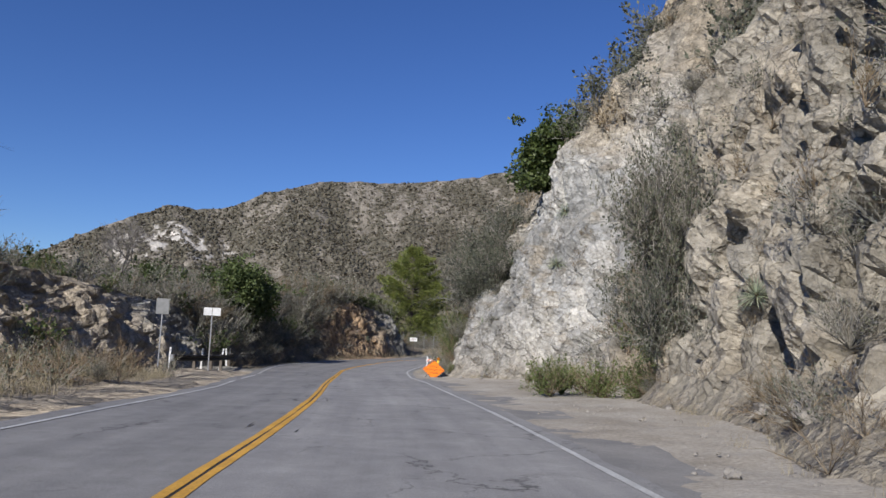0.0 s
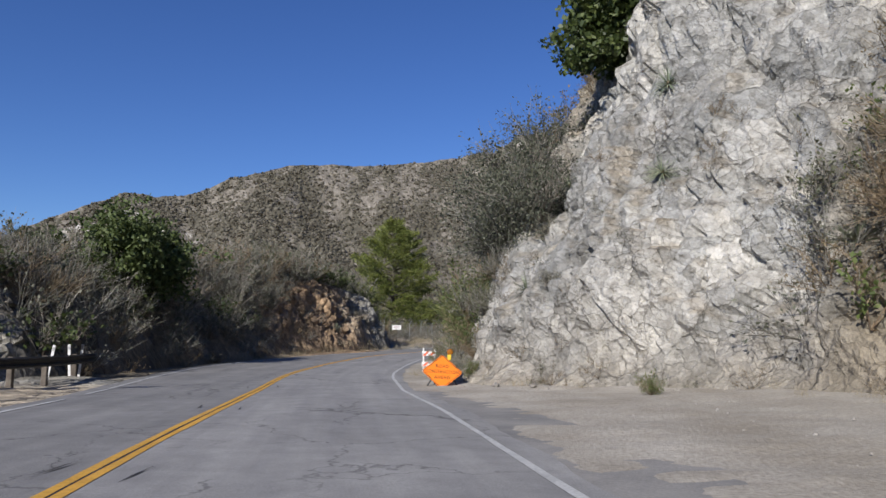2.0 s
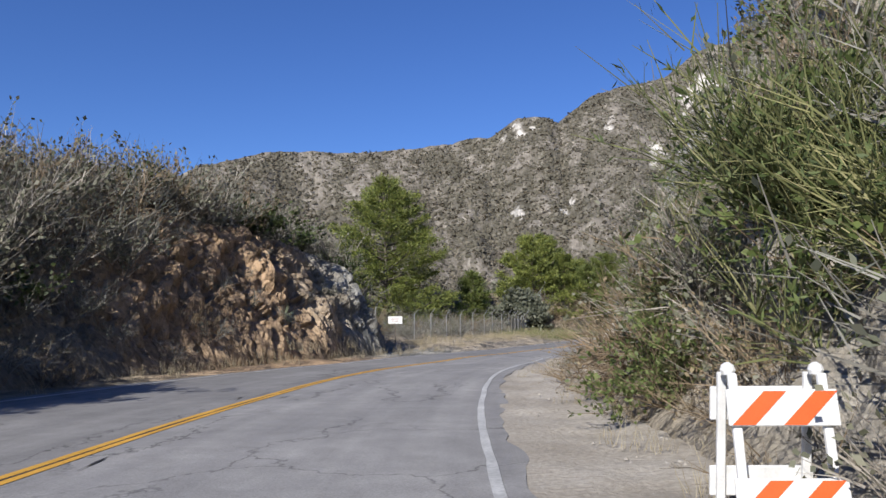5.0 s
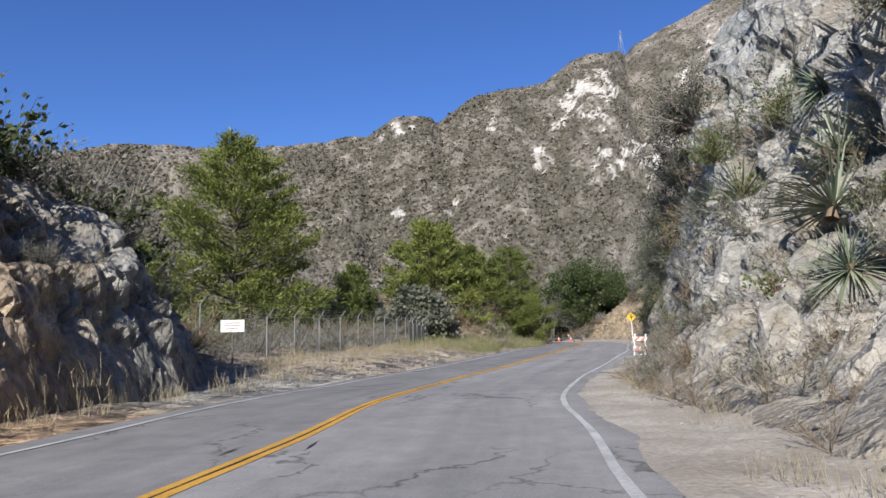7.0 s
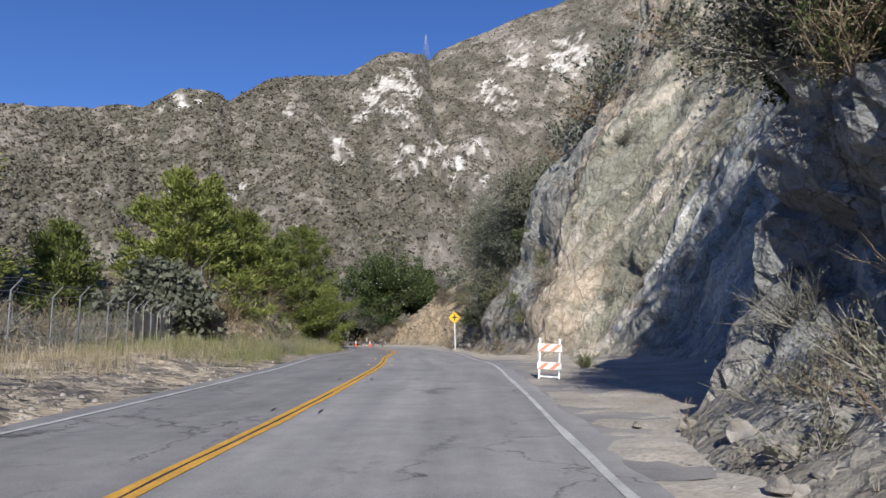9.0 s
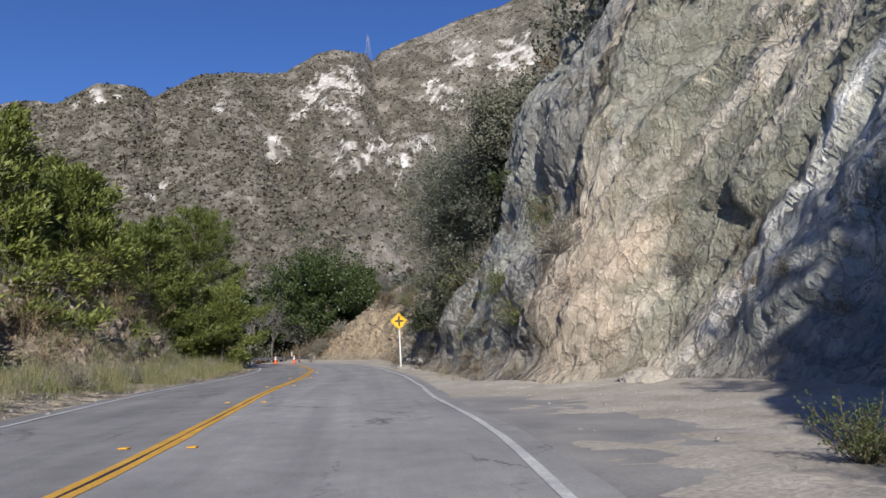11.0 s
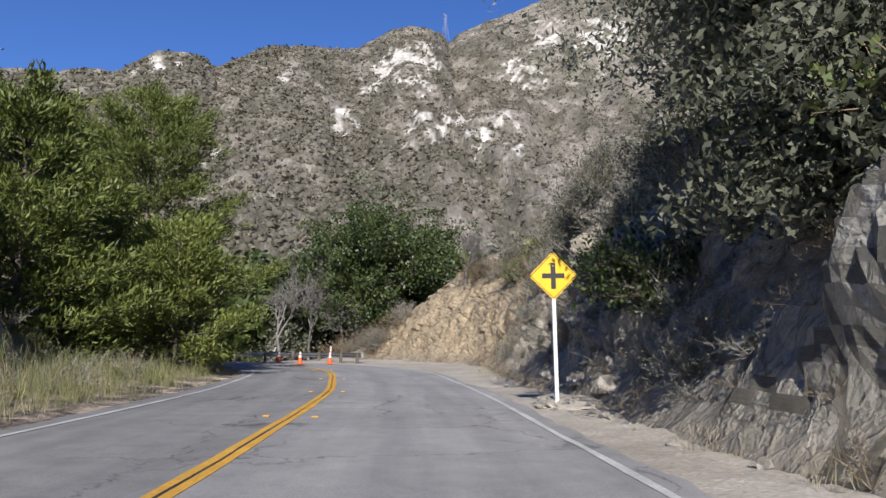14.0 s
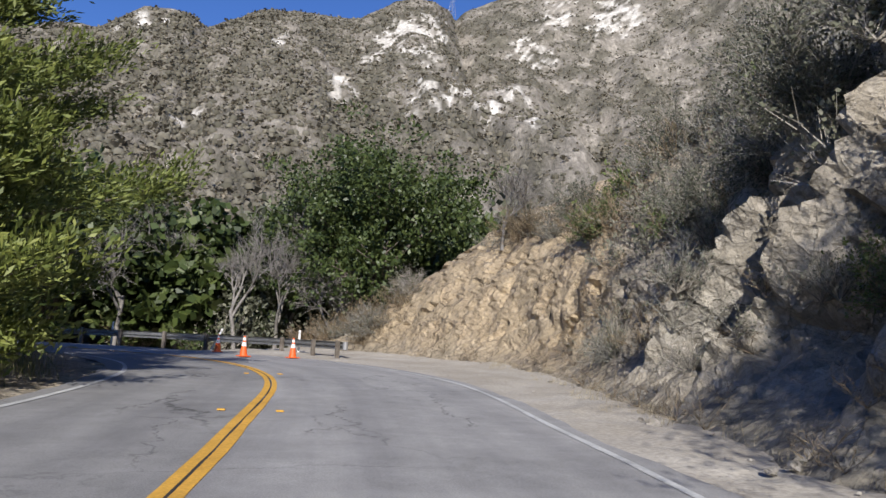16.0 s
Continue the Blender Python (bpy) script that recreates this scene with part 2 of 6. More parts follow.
CONE_ORANGE = plain("orange_rubber", (0.85, 0.13, 0.02), 0.5)
WOOD = mottled("weathered_wood", (0.09, 0.075, 0.06), (0.19, 0.165, 0.14), 3.0, 0.85, 40, 0.01)
BARK = mottled("bark", (0.07, 0.055, 0.045), (0.17, 0.145, 0.12), 4.0, 0.95, 25, 0.03)
PALE_BARK = mottled("pale_bark", (0.14, 0.128, 0.115), (0.27, 0.25, 0.23), 4.0, 0.9, 25, 0.02)
SAGE = leaf("sage_leaves", [(0.0, (0.085, 0.092, 0.062)), (0.5, (0.15, 0.158, 0.108)), (1.0, (0.25, 0.25, 0.19))])
PALE_SAGE = leaf("pale_sage_leaves", [(0.0, (0.15, 0.16, 0.115)), (0.5, (0.195, 0.205, 0.15)), (1.0, (0.25, 0.255, 0.195))], 0.65, 0.4)
DARK_SAGE = leaf("olive_leaves", [(0.0, (0.05, 0.056, 0.036)), (0.5, (0.095, 0.103, 0.066)), (1.0, (0.17, 0.175, 0.125))])
GREY_TWIG = leaf("grey_twigs", [(0.0, (0.14, 0.127, 0.108)), (0.6, (0.27, 0.25, 0.22)), (1.0, (0.42, 0.395, 0.355))], 0.85, 0.05)
BROWN_TWIG = leaf("brown_twigs", [(0.0, (0.10, 0.075, 0.05)), (0.6, (0.22, 0.165, 0.11)), (1.0, (0.34, 0.27, 0.19))], 0.85, 0.05)
BROWN_LEAF = leaf("dry_leaves", [(0.0, (0.14, 0.11, 0.06)), (0.6, (0.24, 0.185, 0.11)), (1.0, (0.33, 0.27, 0.17))])
OAK_LEAF = leaf("oak_leaves", [(0.0, (0.028, 0.044, 0.012)), (0.6, (0.058, 0.085, 0.022)), (1.0, (0.105, 0.135, 0.042))], 0.5)
GREEN_LEAF = leaf("green_leaves", [(0.0, (0.055, 0.08, 0.022)), (0.6, (0.11, 0.15, 0.042)), (1.0, (0.18, 0.22, 0.085))])
PINE_LEAF = leaf("pine_needles", [(0.0, (0.068, 0.092, 0.02)), (0.6, (0.15, 0.182, 0.038)), (1.0, (0.26, 0.285, 0.075))], 0.6, 0.22)
YUCCA_LEAF = leaf("yucca_blades", [(0.0, (0.13, 0.16, 0.105)), (0.6, (0.235, 0.275, 0.185)), (1.0, (0.38, 0.40, 0.28))], 0.5, 0.1)
STRAW = leaf("dry_grass", [(0.0, (0.20, 0.17, 0.11)), (0.6, (0.32, 0.28, 0.19)), (1.0, (0.45, 0.40, 0.29))], 0.8, 0.2)
GREEN_GRASS = leaf("green_grass", [(0.0, (0.10, 0.12, 0.05)), (0.6, (0.19, 0.20, 0.085)), (1.0, (0.33, 0.31, 0.16))], 0.8, 0.2)
CHAPARRAL = leaf("chaparral_brush", [(0.0, (0.10, 0.09, 0.067)), (0.6, (0.15, 0.134, 0.104)), (1.0, (0.22, 0.197, 0.158))], 0.9, 0.05)

# ---- the road's line ----
KNOTS = [(0.9, -30), (-0.4, -14), (-1.6, 0), (-2.3, 6.2), (-2.9, 12.7), (-3.7, 20), (-4.9, 29), (-6.35, 41), (-7.15, 48.5), (-7.25, 54),
         (-6.9, 60), (-6.0, 67), (-4.7, 72.1), (-2.9, 77.5), (-1.3, 83), (1.8, 90.1), (4.2, 94.6), (8.1, 101.7), (12.3, 109.8), (16.9, 120),
         (20.8, 128), (23.6, 134.2), (27.2, 142.8), (29.3, 149.0), (30.6, 153), (31.4, 156.8), (31.4, 161), (29.8, 165.3), (26.5, 169.3), (21, 173), (12, 176.5), (0, 180)]


def spline(points, step):
    """A Catmull-Rom curve through points, sampled at even steps."""
    p = np.array(points, float)
    p = np.vstack([2 * p[0] - p[1], p, 2 * p[-1] - p[-2]])
    out = []
    for i in range(1, len(p) - 2):
        u = np.linspace(0, 1, 40, endpoint=False)[:, None]
        a, b, c, d = p[i - 1], p[i], p[i + 1], p[i + 2]
        out.append(0.5 * (2 * b + (c - a) * u + (2 * a - 5 * b + 4 * c - d) * u**2 + (3 * b - a - 3 * c + d) * u**3))
    q = np.vstack(out + [p[-2:-1]])
    s = np.r_[0, np.cumsum(np.linalg.norm(np.diff(q, axis=0), axis=1))]
    e = np.arange(0, s[-1], step)
    return np.stack([np.interp(e, s, q[:, k]) for k in range(q.shape[1])], 1)


LINE = spline(KNOTS, 0.25)
for _ in range(30):
    LINE[1:-1] = (LINE[:-2] + 2 * LINE[1:-1] + LINE[2:]) / 4
ARC = np.r_[0, np.cumsum(np.linalg.norm(np.diff(LINE, axis=0), axis=1))]
ARC = ARC - float(ARC[np.argmin(np.abs(LINE[:, 1]))])  # s = 0 beside the start of the walk
TAN = np.gradient(LINE, axis=0)
_k = np.ones(33) / 33
TANS = np.stack([np.convolve(np.pad(TAN[:, i], 16, mode="edge"), _k, "valid") for i in (0, 1)], 1)
TANS /= np.linalg.norm(TANS, axis=1)[:, None]
ROAD_Z = [(-40, 0.55), (0, 0.05), (5, -0.04), (10, -0.14), (20, -0.32), (30, -0.48), (40, -0.7), (50, -0.81), (56, -0.81), (63, -0.75), (72, -0.64), (82, -0.6),
          (90, -0.58), (98, -0.45), (108, -0.2), (116, -0.05), (128, 0.05), (140, 0.15), (150, 0.2), (158, 0.26), (165, 0.36), (172, 0.46), (180, 0.5), (240, 0.5)]


def at(s, d):
    """World x, y of the place d metres to the right of the centre line at s metres along it."""
    x, y = np.interp(s, ARC, LINE[:, 0]), np.interp(s, ARC, LINE[:, 1])
    tx, ty = np.interp(s, ARC, TANS[:, 0]), np.interp(s, ARC, TANS[:, 1])
    return x + ty * d, y - tx * d


def road_z(s):
    return np.interp(s, *np.array(ROAD_Z).T)


def along(knots, s):
    return np.interp(s, *np.array(knots).T)


# ---- noise on arrays ----
def lattice(i, salt):
    h = (i[..., 0] * 374761393 + i[..., 1] * 668265263 + i[..., 2] * 2147483647 + salt * 974634777) & 0xFFFFFFFF
    h = ((h ^ (h >> 13)) * 1274126177) & 0xFFFFFFFF
    return ((h ^ (h >> 16)) & 0xFFFF) / 65535.0


def vnoise(p, salt=0):
    i = np.floor(p).astype(np.int64)
    f = p - i
    f = f * f * (3 - 2 * f)
    out = 0
    for dx in (0, 1):
        for dy in (0, 1):
            for dz in (0, 1):
                w = (f[..., 0] if dx else 1 - f[..., 0]) * (f[..., 1] if dy else 1 - f[..., 1]) * (f[..., 2] if dz else 1 - f[..., 2])
                out = out + w * lattice(i + np.array([dx, dy, dz]), salt)
    return out * 2 - 1


def fbm(p, octaves=4, salt=0, gain=0.5):
    out, a = 0, 1.0
    for k in range(octaves):
        out = out + a * vnoise(p * 2.03**k, salt + k)
        a *= gain
    return out


def blocks(p, salt=0):
    """Broken faces: for each point the height of a tilted facet of the nearest block, and the distance to the block's edge."""
    i = np.floor(p).astype(np.int64)
    best = np.full(p.shape[:-1], 1e9)
    second = best.copy()
    val = np.zeros(p.shape[:-1])
    for dx in (-1, 0, 1):
        for dy in (-1, 0, 1):
            for dz in (-1, 0, 1):
                c = i + np.array([dx, dy, dz])
                o = np.stack([lattice(c, salt + k) for k in range(3)], -1)
                r = p - (c + o)
                d = (r * r).sum(-1)
                tilt = np.stack([lattice(c, salt + 7 + k) for k in range(3)], -1) * 2 - 1
                h = lattice(c, salt + 11) - 0.5 + (r * tilt).sum(-1) * 0.9
                near = d < best
                second = np.where(near, best, np.minimum(second, d))
                val = np.where(near, h, val)
                best = np.where(near, d, best)
    return val, np.sqrt(second) - np.sqrt(best)


def grid_mesh(name, V, material, smooth=True, colour=None, mask=None, grain=None):
    """A sheet from an array of rows of points."""
    n, m = V.shape[:2]
    i = np.arange(n * m).reshape(n, m)
    f = np.stack([i[:-1, :-1], i[1:, :-1], i[1:, 1:], i[:-1, 1:]], -1).reshape(-1, 4)
    me = bpy.data.meshes.new(name)
    me.from_pydata(V.reshape(-1, 3).tolist(), [], f.tolist())
    me.materials.append(material)
    me.polygons.foreach_set("use_smooth", [smooth] * len(me.polygons) if mask is None else mask.ravel().tolist())
    if colour is not None:
        a = me.color_attributes.new("bed", "FLOAT_COLOR", "POINT")
        c = np.ones((n * m, 4))
        c[:, :3] = colour.reshape(-1, 3)
        a.data.foreach_set("color", c.ravel())
    if grain is not None:
        me.attributes.new("grain", "FLOAT_VECTOR", "POINT").data.foreach_set("vector", np.ascontiguousarray(grain, dtype=np.float32).ravel())
    return new(name, me)


RIGHT_EDGE = [(-40, 4.25), (10, 4.25), (23, 4.15), (33, 4.2), (40, 3.98), (50, 4.18), (56, 4.27), (67, 4.12), (72, 3.88), (76, 3.7), (84, 3.72), (95, 3.87), (108, 3.9), (114, 4.08), (121, 4.07), (126, 4.28), (134, 4.18), (141, 4.0), (151, 4.0), (158, 4.25), (164, 4.5), (172, 4.6), (185, 4.3), (240, 3.9)]
LEFT_EDGE = [(-40, 3.45), (15, 3.45), (24, 3.15), (36, 3.6), (49.5, 4.62), (55, 5.06), (60, 4.8), (66, 4.0), (71, 3.31), (76, 3.0), (87, 3.05), (95, 2.95), (110, 3.0), (125, 3.4), (132, 3.5), (140, 3.1), (160, 3.05), (226, 3.1)]
S = np.arange(-38, 226, 0.5)


def strip(name, s, d0, d1, lift, material, n=2, ragged=0.0, salt=0):
    u = np.linspace(0, 1, n)[None]
    d0, d1 = d0 + 0 * s, d1 + 0 * s
    if ragged:
        q = np.stack([s * 0.55, 0 * s, 0 * s], -1)
        d0, d1 = d0 + ragged * fbm(q, 3, salt), d1 + ragged * fbm(q, 3, salt + 9)
    d = d0[:, None] * (1 - u) + d1[:, None] * u
    x, y = at(s[:, None] + 0 * d, d)
    return grid_mesh(name, np.stack([x, y, (road_z(s) + lift)[:, None] + 0 * d], -1), material, grain=np.stack([s[:, None] + 0 * d, d, 0 * d], -1))


S4 = np.arange(-38, 226, 0.2)
tagged(strip("road", S4, 0.04, along(RIGHT_EDGE, S4) + 0.36, 0.0, ASPHALT, 9, 0.1, 3), "worn grey cracked asphalt lane of a mountain road", "road", kind="structure")
tagged(strip("road", S4, -along(LEFT_EDGE, S4) - 0.45, 0.06, -0.003, DARK_ASPHALT, 9, 0.1, 5), "darker cracked asphalt lane of a mountain road", "road", kind="structure")
for o, n in ((-0.022, 40), (0.118, 60)):
    tagged(strip("centre_line", S4, o - 0.052, o + 0.052, 0.006, YELLOW, 2, 0.01, n), "faded yellow painted centre line", "road marking", kind="structure")
tagged(strip("tar_seam", S4, 0.022, 0.074, 0.004, TAR, 2, 0.02, 70), "dark tar seam between the yellow lines", "road seam", kind="structure")
for side, knots in ((1, RIGHT_EDGE), (-1, LEFT_EDGE)):
    for a, b in ((-38, 28.5), (30.5, 36.5), (38, 226)) if side < 0 else ((-38, 226),):
        q = np.arange(a, b, 0.2)
        e = side * along(knots, q)
        tagged(strip("edge_line", q, e - 0.052, e + 0.052, 0.006, WHITE_LINE, 2, 0.012, 80 + side), "worn white painted road edge line", "road marking", kind="structure")
# the apron of old asphalt in the pull-outs
for a, b, w in ((5, 40, 1.3), (94, 121, 5.0)):
    q = np.arange(a, b, 0.4)
    e = along(RIGHT_EDGE, q) + 0.15
    v = np.sin((q - a) / (b - a) * np.pi) ** 0.5 * w
    tagged(strip("pullout", q, e, e + 0.45 + v, -0.004, PATCH, 10, 0.1, int(a)), "cracked old asphalt apron beside the road", "pavement", kind="structure")

# ---- right side: shoulder and cliff ----

FOOT_R = [(-38, 7.4), (0, 7.2), (8, 7.2), (10, 7.8), (12.5, 8.9), (15, 9.4), (18, 9.4), (20.5, 9.6), (22.0, 10.4), (24.0, 12.4), (28, 14), (33, 14), (36, 12.6), (38, 11.2), (40, 9.2), (42, 7.3), (44, 6.5),
          (47, 6.2), (50, 6.3), (55, 6.9), (60, 7), (66, 6.3), (72, 6.2), (78, 6.2), (84, 6.1), (90, 5.8), (95, 5.5), (97.4, 5.9), (99.4, 8.0), (102, 9.8), (106, 10.9), (112, 11.4),
          (118, 11.3), (121.5, 11.0), (123.2, 10.2), (124.3, 8.2), (125.3, 7.4), (127, 6.8), (133, 6.5), (141, 6.1), (147, 6.7), (154, 6.5), (160, 7.2), (165, 8.6), (169, 10.2), (172, 11), (175, 12), (178, 13.5), (182, 17), (186, 21)]
# run of the face (metres outward for each metre of height), low and high
LEAN = [(-38, 0.45), (8, 0.4), (13, 0.24), (20, 0.18), (24, 0.25), (30, 0.5), (36, 0.42), (40, 0.42), (43, 0.46), (46, 0.5), (55, 0.52), (62, 0.55), (66, 0.62), (86, 0.58), (91, 0.3), (95, 0.15), (98, 0.15), (104, 0.4), (118, 0.38), (124, 0.27), (134, 0.28), (141, 0.42), (150, 0.5), (160, 0.52), (168, 0.45), (176, 0.5), (186, 1.2)]
LEAN2 = [(-38, 0.6), (40, 0.55), (55, 0.62), (70, 0.55), (88, 0.6), (93, 0.8), (98, 0.8), (104, 0.55), (124, 0.5), (135, 0.55), (146, 0.7), (160, 0.75), (170, 1.0), (186, 2.2)]
CREST = [(-38, 38), (60, 36), (130, 36), (145, 34), (155, 30), (160, 26), (165, 17), (168, 12.5), (170.5, 9.2), (172.2, 6.6), (173.4, 4.0), (174.6, 1.4), (175.6, 0.5), (186, 0.4)]
SR = np.concatenate([np.arange(-36, -4, 0.6), np.arange(-4, 24, 0.17), np.arange(24, 50, 0.12), np.arange(50, 62, 0.18), np.arange(62, 140, 0.13), np.arange(140, 177, 0.17)])
# heights above the road, finer low down
HZ = np.concatenate([np.arange(0, 8, 0.15), np.arange(8, 16, 0.25), np.arange(16, 40.1, 0.8)])
foot, crest = along(FOOT_R, SR)[:, None], along(CREST, SR)[:, None]
h = HZ[None] * np.minimum(1, crest / 40.0) ** (HZ[None] / 40.0)
h = np.minimum(h, crest)
d = foot + np.minimum(h, 10) * along(LEAN, SR)[:, None] + np.clip(h - 10, 0, None) * along(LEAN2, SR)[:, None] + np.clip(HZ[None] - h, 0, None) * 0.8
# the cut eases into the ground at its foot
d = d - 1.0 * np.exp(-h / 0.35)
sink = 0.35 * np.exp(-h / 0.12)
x, y = at(SR[:, None] + 0 * d, d)
z = h + road_z(SR)[:, None] + np.clip(d - 5, 0, 12) * 0.02 - sink
P = np.stack([x, y, z], -1)
nx, ny = at(SR[:, None] + 0 * d, d + 1)
OUT = np.stack([-(nx - x), -(ny - y), 0.35 + 0 * x], -1)
q = P * np.array([1, 1, 0.7])
b1, e1 = blocks(q / 3.4 + fbm(P / 5, 2, 5)[..., None] * 0.35, 21)
b2, e2 = blocks(P * np.array([1, 1, 0.5]) / 1.05 + fbm(P / 2, 3, 6)[..., None] * 0.35, 51)
b3, e3 = blocks(P * np.array([1, 1, 0.55]) / 0.42 + fbm(P / 0.8, 2, 7)[..., None] * 0.3, 91)
grow = np.clip(h / 1.6, 0.06, 1)
# the smooth slab in the second pull-out and the rounded white face break less, so do the bushy slopes
slab = along([(-38, 0), (97.5, 0), (101, 0.45), (110, 0.6), (116, 0.95), (124.6, 1), (126, 0), (190, 0)], SR)[:, None]
white = along([(-38, 0.3), (22, 0.3), (27, 1), (45, 1), (50, 0.2), (190, 0.2)], SR)[:, None]
soft = along([(-38, 0), (46, 0), (50, 0.6), (62, 0.6), (68, 0.2), (138, 0.1), (146, 0.25), (160, 0.25), (164, 1.3), (176, 1.3), (190, 1.0)], SR)[:, None]
schist = along([(-38, 0), (86, 0), (91, 0.2), (98, 0.2), (100, 0), (124.6, 0), (126.2, 1), (141, 1), (146, 0.4), (160, 0.3), (163, 0), (190, 0)], SR)[:, None]
amp = (1 - 0.9 * slab) * (1 - 0.5 * soft) * (1 - 0.45 * white) * (1 - 0.8 * schist)
steep = along([(-38, 0.5), (24, 0.5), (32, 0.9), (62, 1.0), (70, 0.7), (82, 0.8), (87, 1.0), (91, 0.6), (98, 0.4), (121, 0.5), (125, 0.3), (136, 0.25), (145, 0.5), (156, 0.9), (190, 0.9)], SR)[:, None]
fx, fy = at(SR, foot[:, 0])
U = np.cumsum(np.hypot(np.gradient(fx), np.gradient(fy)))
U = U - np.interp(123.0, SR, U)
ph = U[:, None] + 0.65 * h + 0.5 * fbm(P / 3.5, 3, 35)
dip = np.stack([ph, 0 * ph, h * 0.1], -1)
cut, _ = blocks(np.stack([ph * 0.7, U[:, None] * 0.12 + 0 * ph, h * 0.3], -1), 34)
ledge = 0.3 * vnoise(dip * 0.42, 36) + 0.3 * cut + 0.16 * vnoise(dip * np.array([0.9, 1, 3.0]), 37) + 0.05 * vnoise(dip * 3.1, 38)
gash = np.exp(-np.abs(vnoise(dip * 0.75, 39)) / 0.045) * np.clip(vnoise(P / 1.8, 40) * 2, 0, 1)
disp = grow * amp * (1.0 * steep * b1 + 0.55 * b2 + 0.26 * b3) + grow * steep * 0.8 * fbm(P / 7.0, 3, 33)
disp = disp - grow * amp * (0.45 * np.exp(-e1 / 0.06) + 0.3 * np.exp(-e2 / 0.07) + 0.1 * np.exp(-e3 / 0.08))
disp = disp - grow * along([(-38, 0), (64, 0), (68, 0.55), (95, 0.55), (98, 0), (190, 0)], SR)[:, None]
disp = disp + grow * slab * (ledge - 0.35 * gash + 0.06 * fbm(P / 0.5, 3, 44)) + grow * white * (0.6 * fbm(P / 2.4, 3, 45) + 0.1 * fbm(P / 0.7, 3, 46) - 0.4 * np.exp(-np.abs(fbm(P / 3.0, 3, 47)) / 0.03) * np.clip(vnoise(P / 2.0, 48) * 2, 0, 1))
# thin steep beds: long splinters side by side, with dark gaps between
ridge1 = 1 - 2 * np.abs(vnoise(dip * np.array([0.45, 1, 1.6]), 134))
ridge2 = 1 - 2 * np.abs(vnoise(dip * np.array([1.1, 1, 4.0]), 135))
splinter = 0.5 * ridge1 + 0.2 * ridge2 + 0.7 * vnoise(P / 2.6, 137) - 0.5 * gash * np.clip(vnoise(P / 2.2, 138) * 2, 0, 1)
disp = disp + grow * schist * splinter
# leaning ribs with gullies between, on the slope before the tan mound
rib = along([(-38, 0), (143, 0), (147, 1), (161, 1), (164, 0), (190, 0)], SR)[:, None]
disp = disp + grow * rib * 1.1 * (0.6 - 2 * np.abs(vnoise(np.stack([(U[:, None] + 0.45 * h) * 0.33, 0 * ph, h * 0.06], -1) + fbm(P / 4.0, 2, 139)[..., None] * 0.3, 140)))
P = P + OUT * disp[..., None]
CLIFF = P
GRAIN = np.where(((slab > 0.5) | (schist > 0.5) & (h > 1.2 + 1.6 * fbm(P / 1.4, 3, 65)))[..., None], np.stack([ph * (1.15 - 0.35 * slab), disp - d + U[:, None] * 0.3, h * (0.5 + 0.2 * slab)], -1), P)


def shade(c):
    return np.array(c)


# colours of the beds along the cut
WHITE_R, TAN_R, GREY_R, BLUE_R, SOIL_R, GREEN_R, ORANGE_R = map(shade, ((0.43, 0.42, 0.395), (0.43, 0.37, 0.29), (0.36, 0.35, 0.32), (0.32, 0.335, 0.335), (0.27, 0.235, 0.18), (0.38, 0.385, 0.325), (0.49, 0.415, 0.325)))
MOUND_R = shade((0.52, 0.40, 0.255))
BEDS = [(-38, GREY_R * 0.8), (6, shade((0.37, 0.34, 0.285))), (22, shade((0.39, 0.355, 0.295))), (25, SOIL_R), (34.5, SOIL_R), (36.3, WHITE_R), (46, WHITE_R), (52, GREY_R), (64, TAN_R * 0.95), (70, GREY_R * 1.28), (88, GREY_R * 1.28), (93, BLUE_R * 1.0), (98, BLUE_R * 1.15), (103, GREEN_R),
        (120.6, GREEN_R * 1.05), (121.3, ORANGE_R), (124.2, ORANGE_R), (125.2, GREY_R * 1.0), (131, shade((0.33, 0.335, 0.30))), (139, GREY_R), (150, GREY_R * 0.85), (160, GREY_R * 0.85), (165, TAN_R * 0.9), (166.3, MOUND_R), (176, MOUND_R), (186, SOIL_R)]
wob = SR[:, None] + 0.7 * fbm(P / 4.0, 3, 61) - 0.12 * h
bs = np.array([b for b, _ in BEDS], float)
bed = np.stack([np.interp(wob, bs, np.array([c[k] for _, c in BEDS])) for k in range(3)], -1)
# the high crags over the white face weather to tan
high = np.clip((h - 12.5) / 3.0, 0, 1) * along([(-38, 0.3), (30, 0.4), (44, 1), (80, 1), (90, 0.5), (96, 0.2), (190, 0.2)], SR)[:, None] * np.clip(0.7 + fbm(P / 5.0, 3, 64), 0, 1)
bed = bed + (shade((0.45, 0.375, 0.27)) - bed) * high[..., None]
BAND, PINK = 0.0, 1.1
# dipping bands in the slab: olive, pale and blue-grey, with white seams
band = fbm(dip * np.array([0.8, 1, 2.6]), 4, 71, 0.6)[..., None]
olive, buff, bluish = shade((0.29, 0.285, 0.225)), shade((0.60, 0.545, 0.455)), shade((0.37, 0.385, 0.375))
inner = olive + (buff - olive) * np.clip(0.42 + 6.0 * band, 0, 1)
inner = inner + (bluish - inner) * np.clip((BAND - ph) / 1.2, 0, 0.85)[..., None]
inner = inner + (shade((0.60, 0.49, 0.38)) - inner) * (np.clip((U[:, None] + 0.15 * h - PINK) / 0.6, 0, 0.9) * np.clip((6.5 - h) / 3, 0, 1) * np.clip(1.0 + fbm(P / 1.2, 3, 73), 0.2, 1))[..., None]
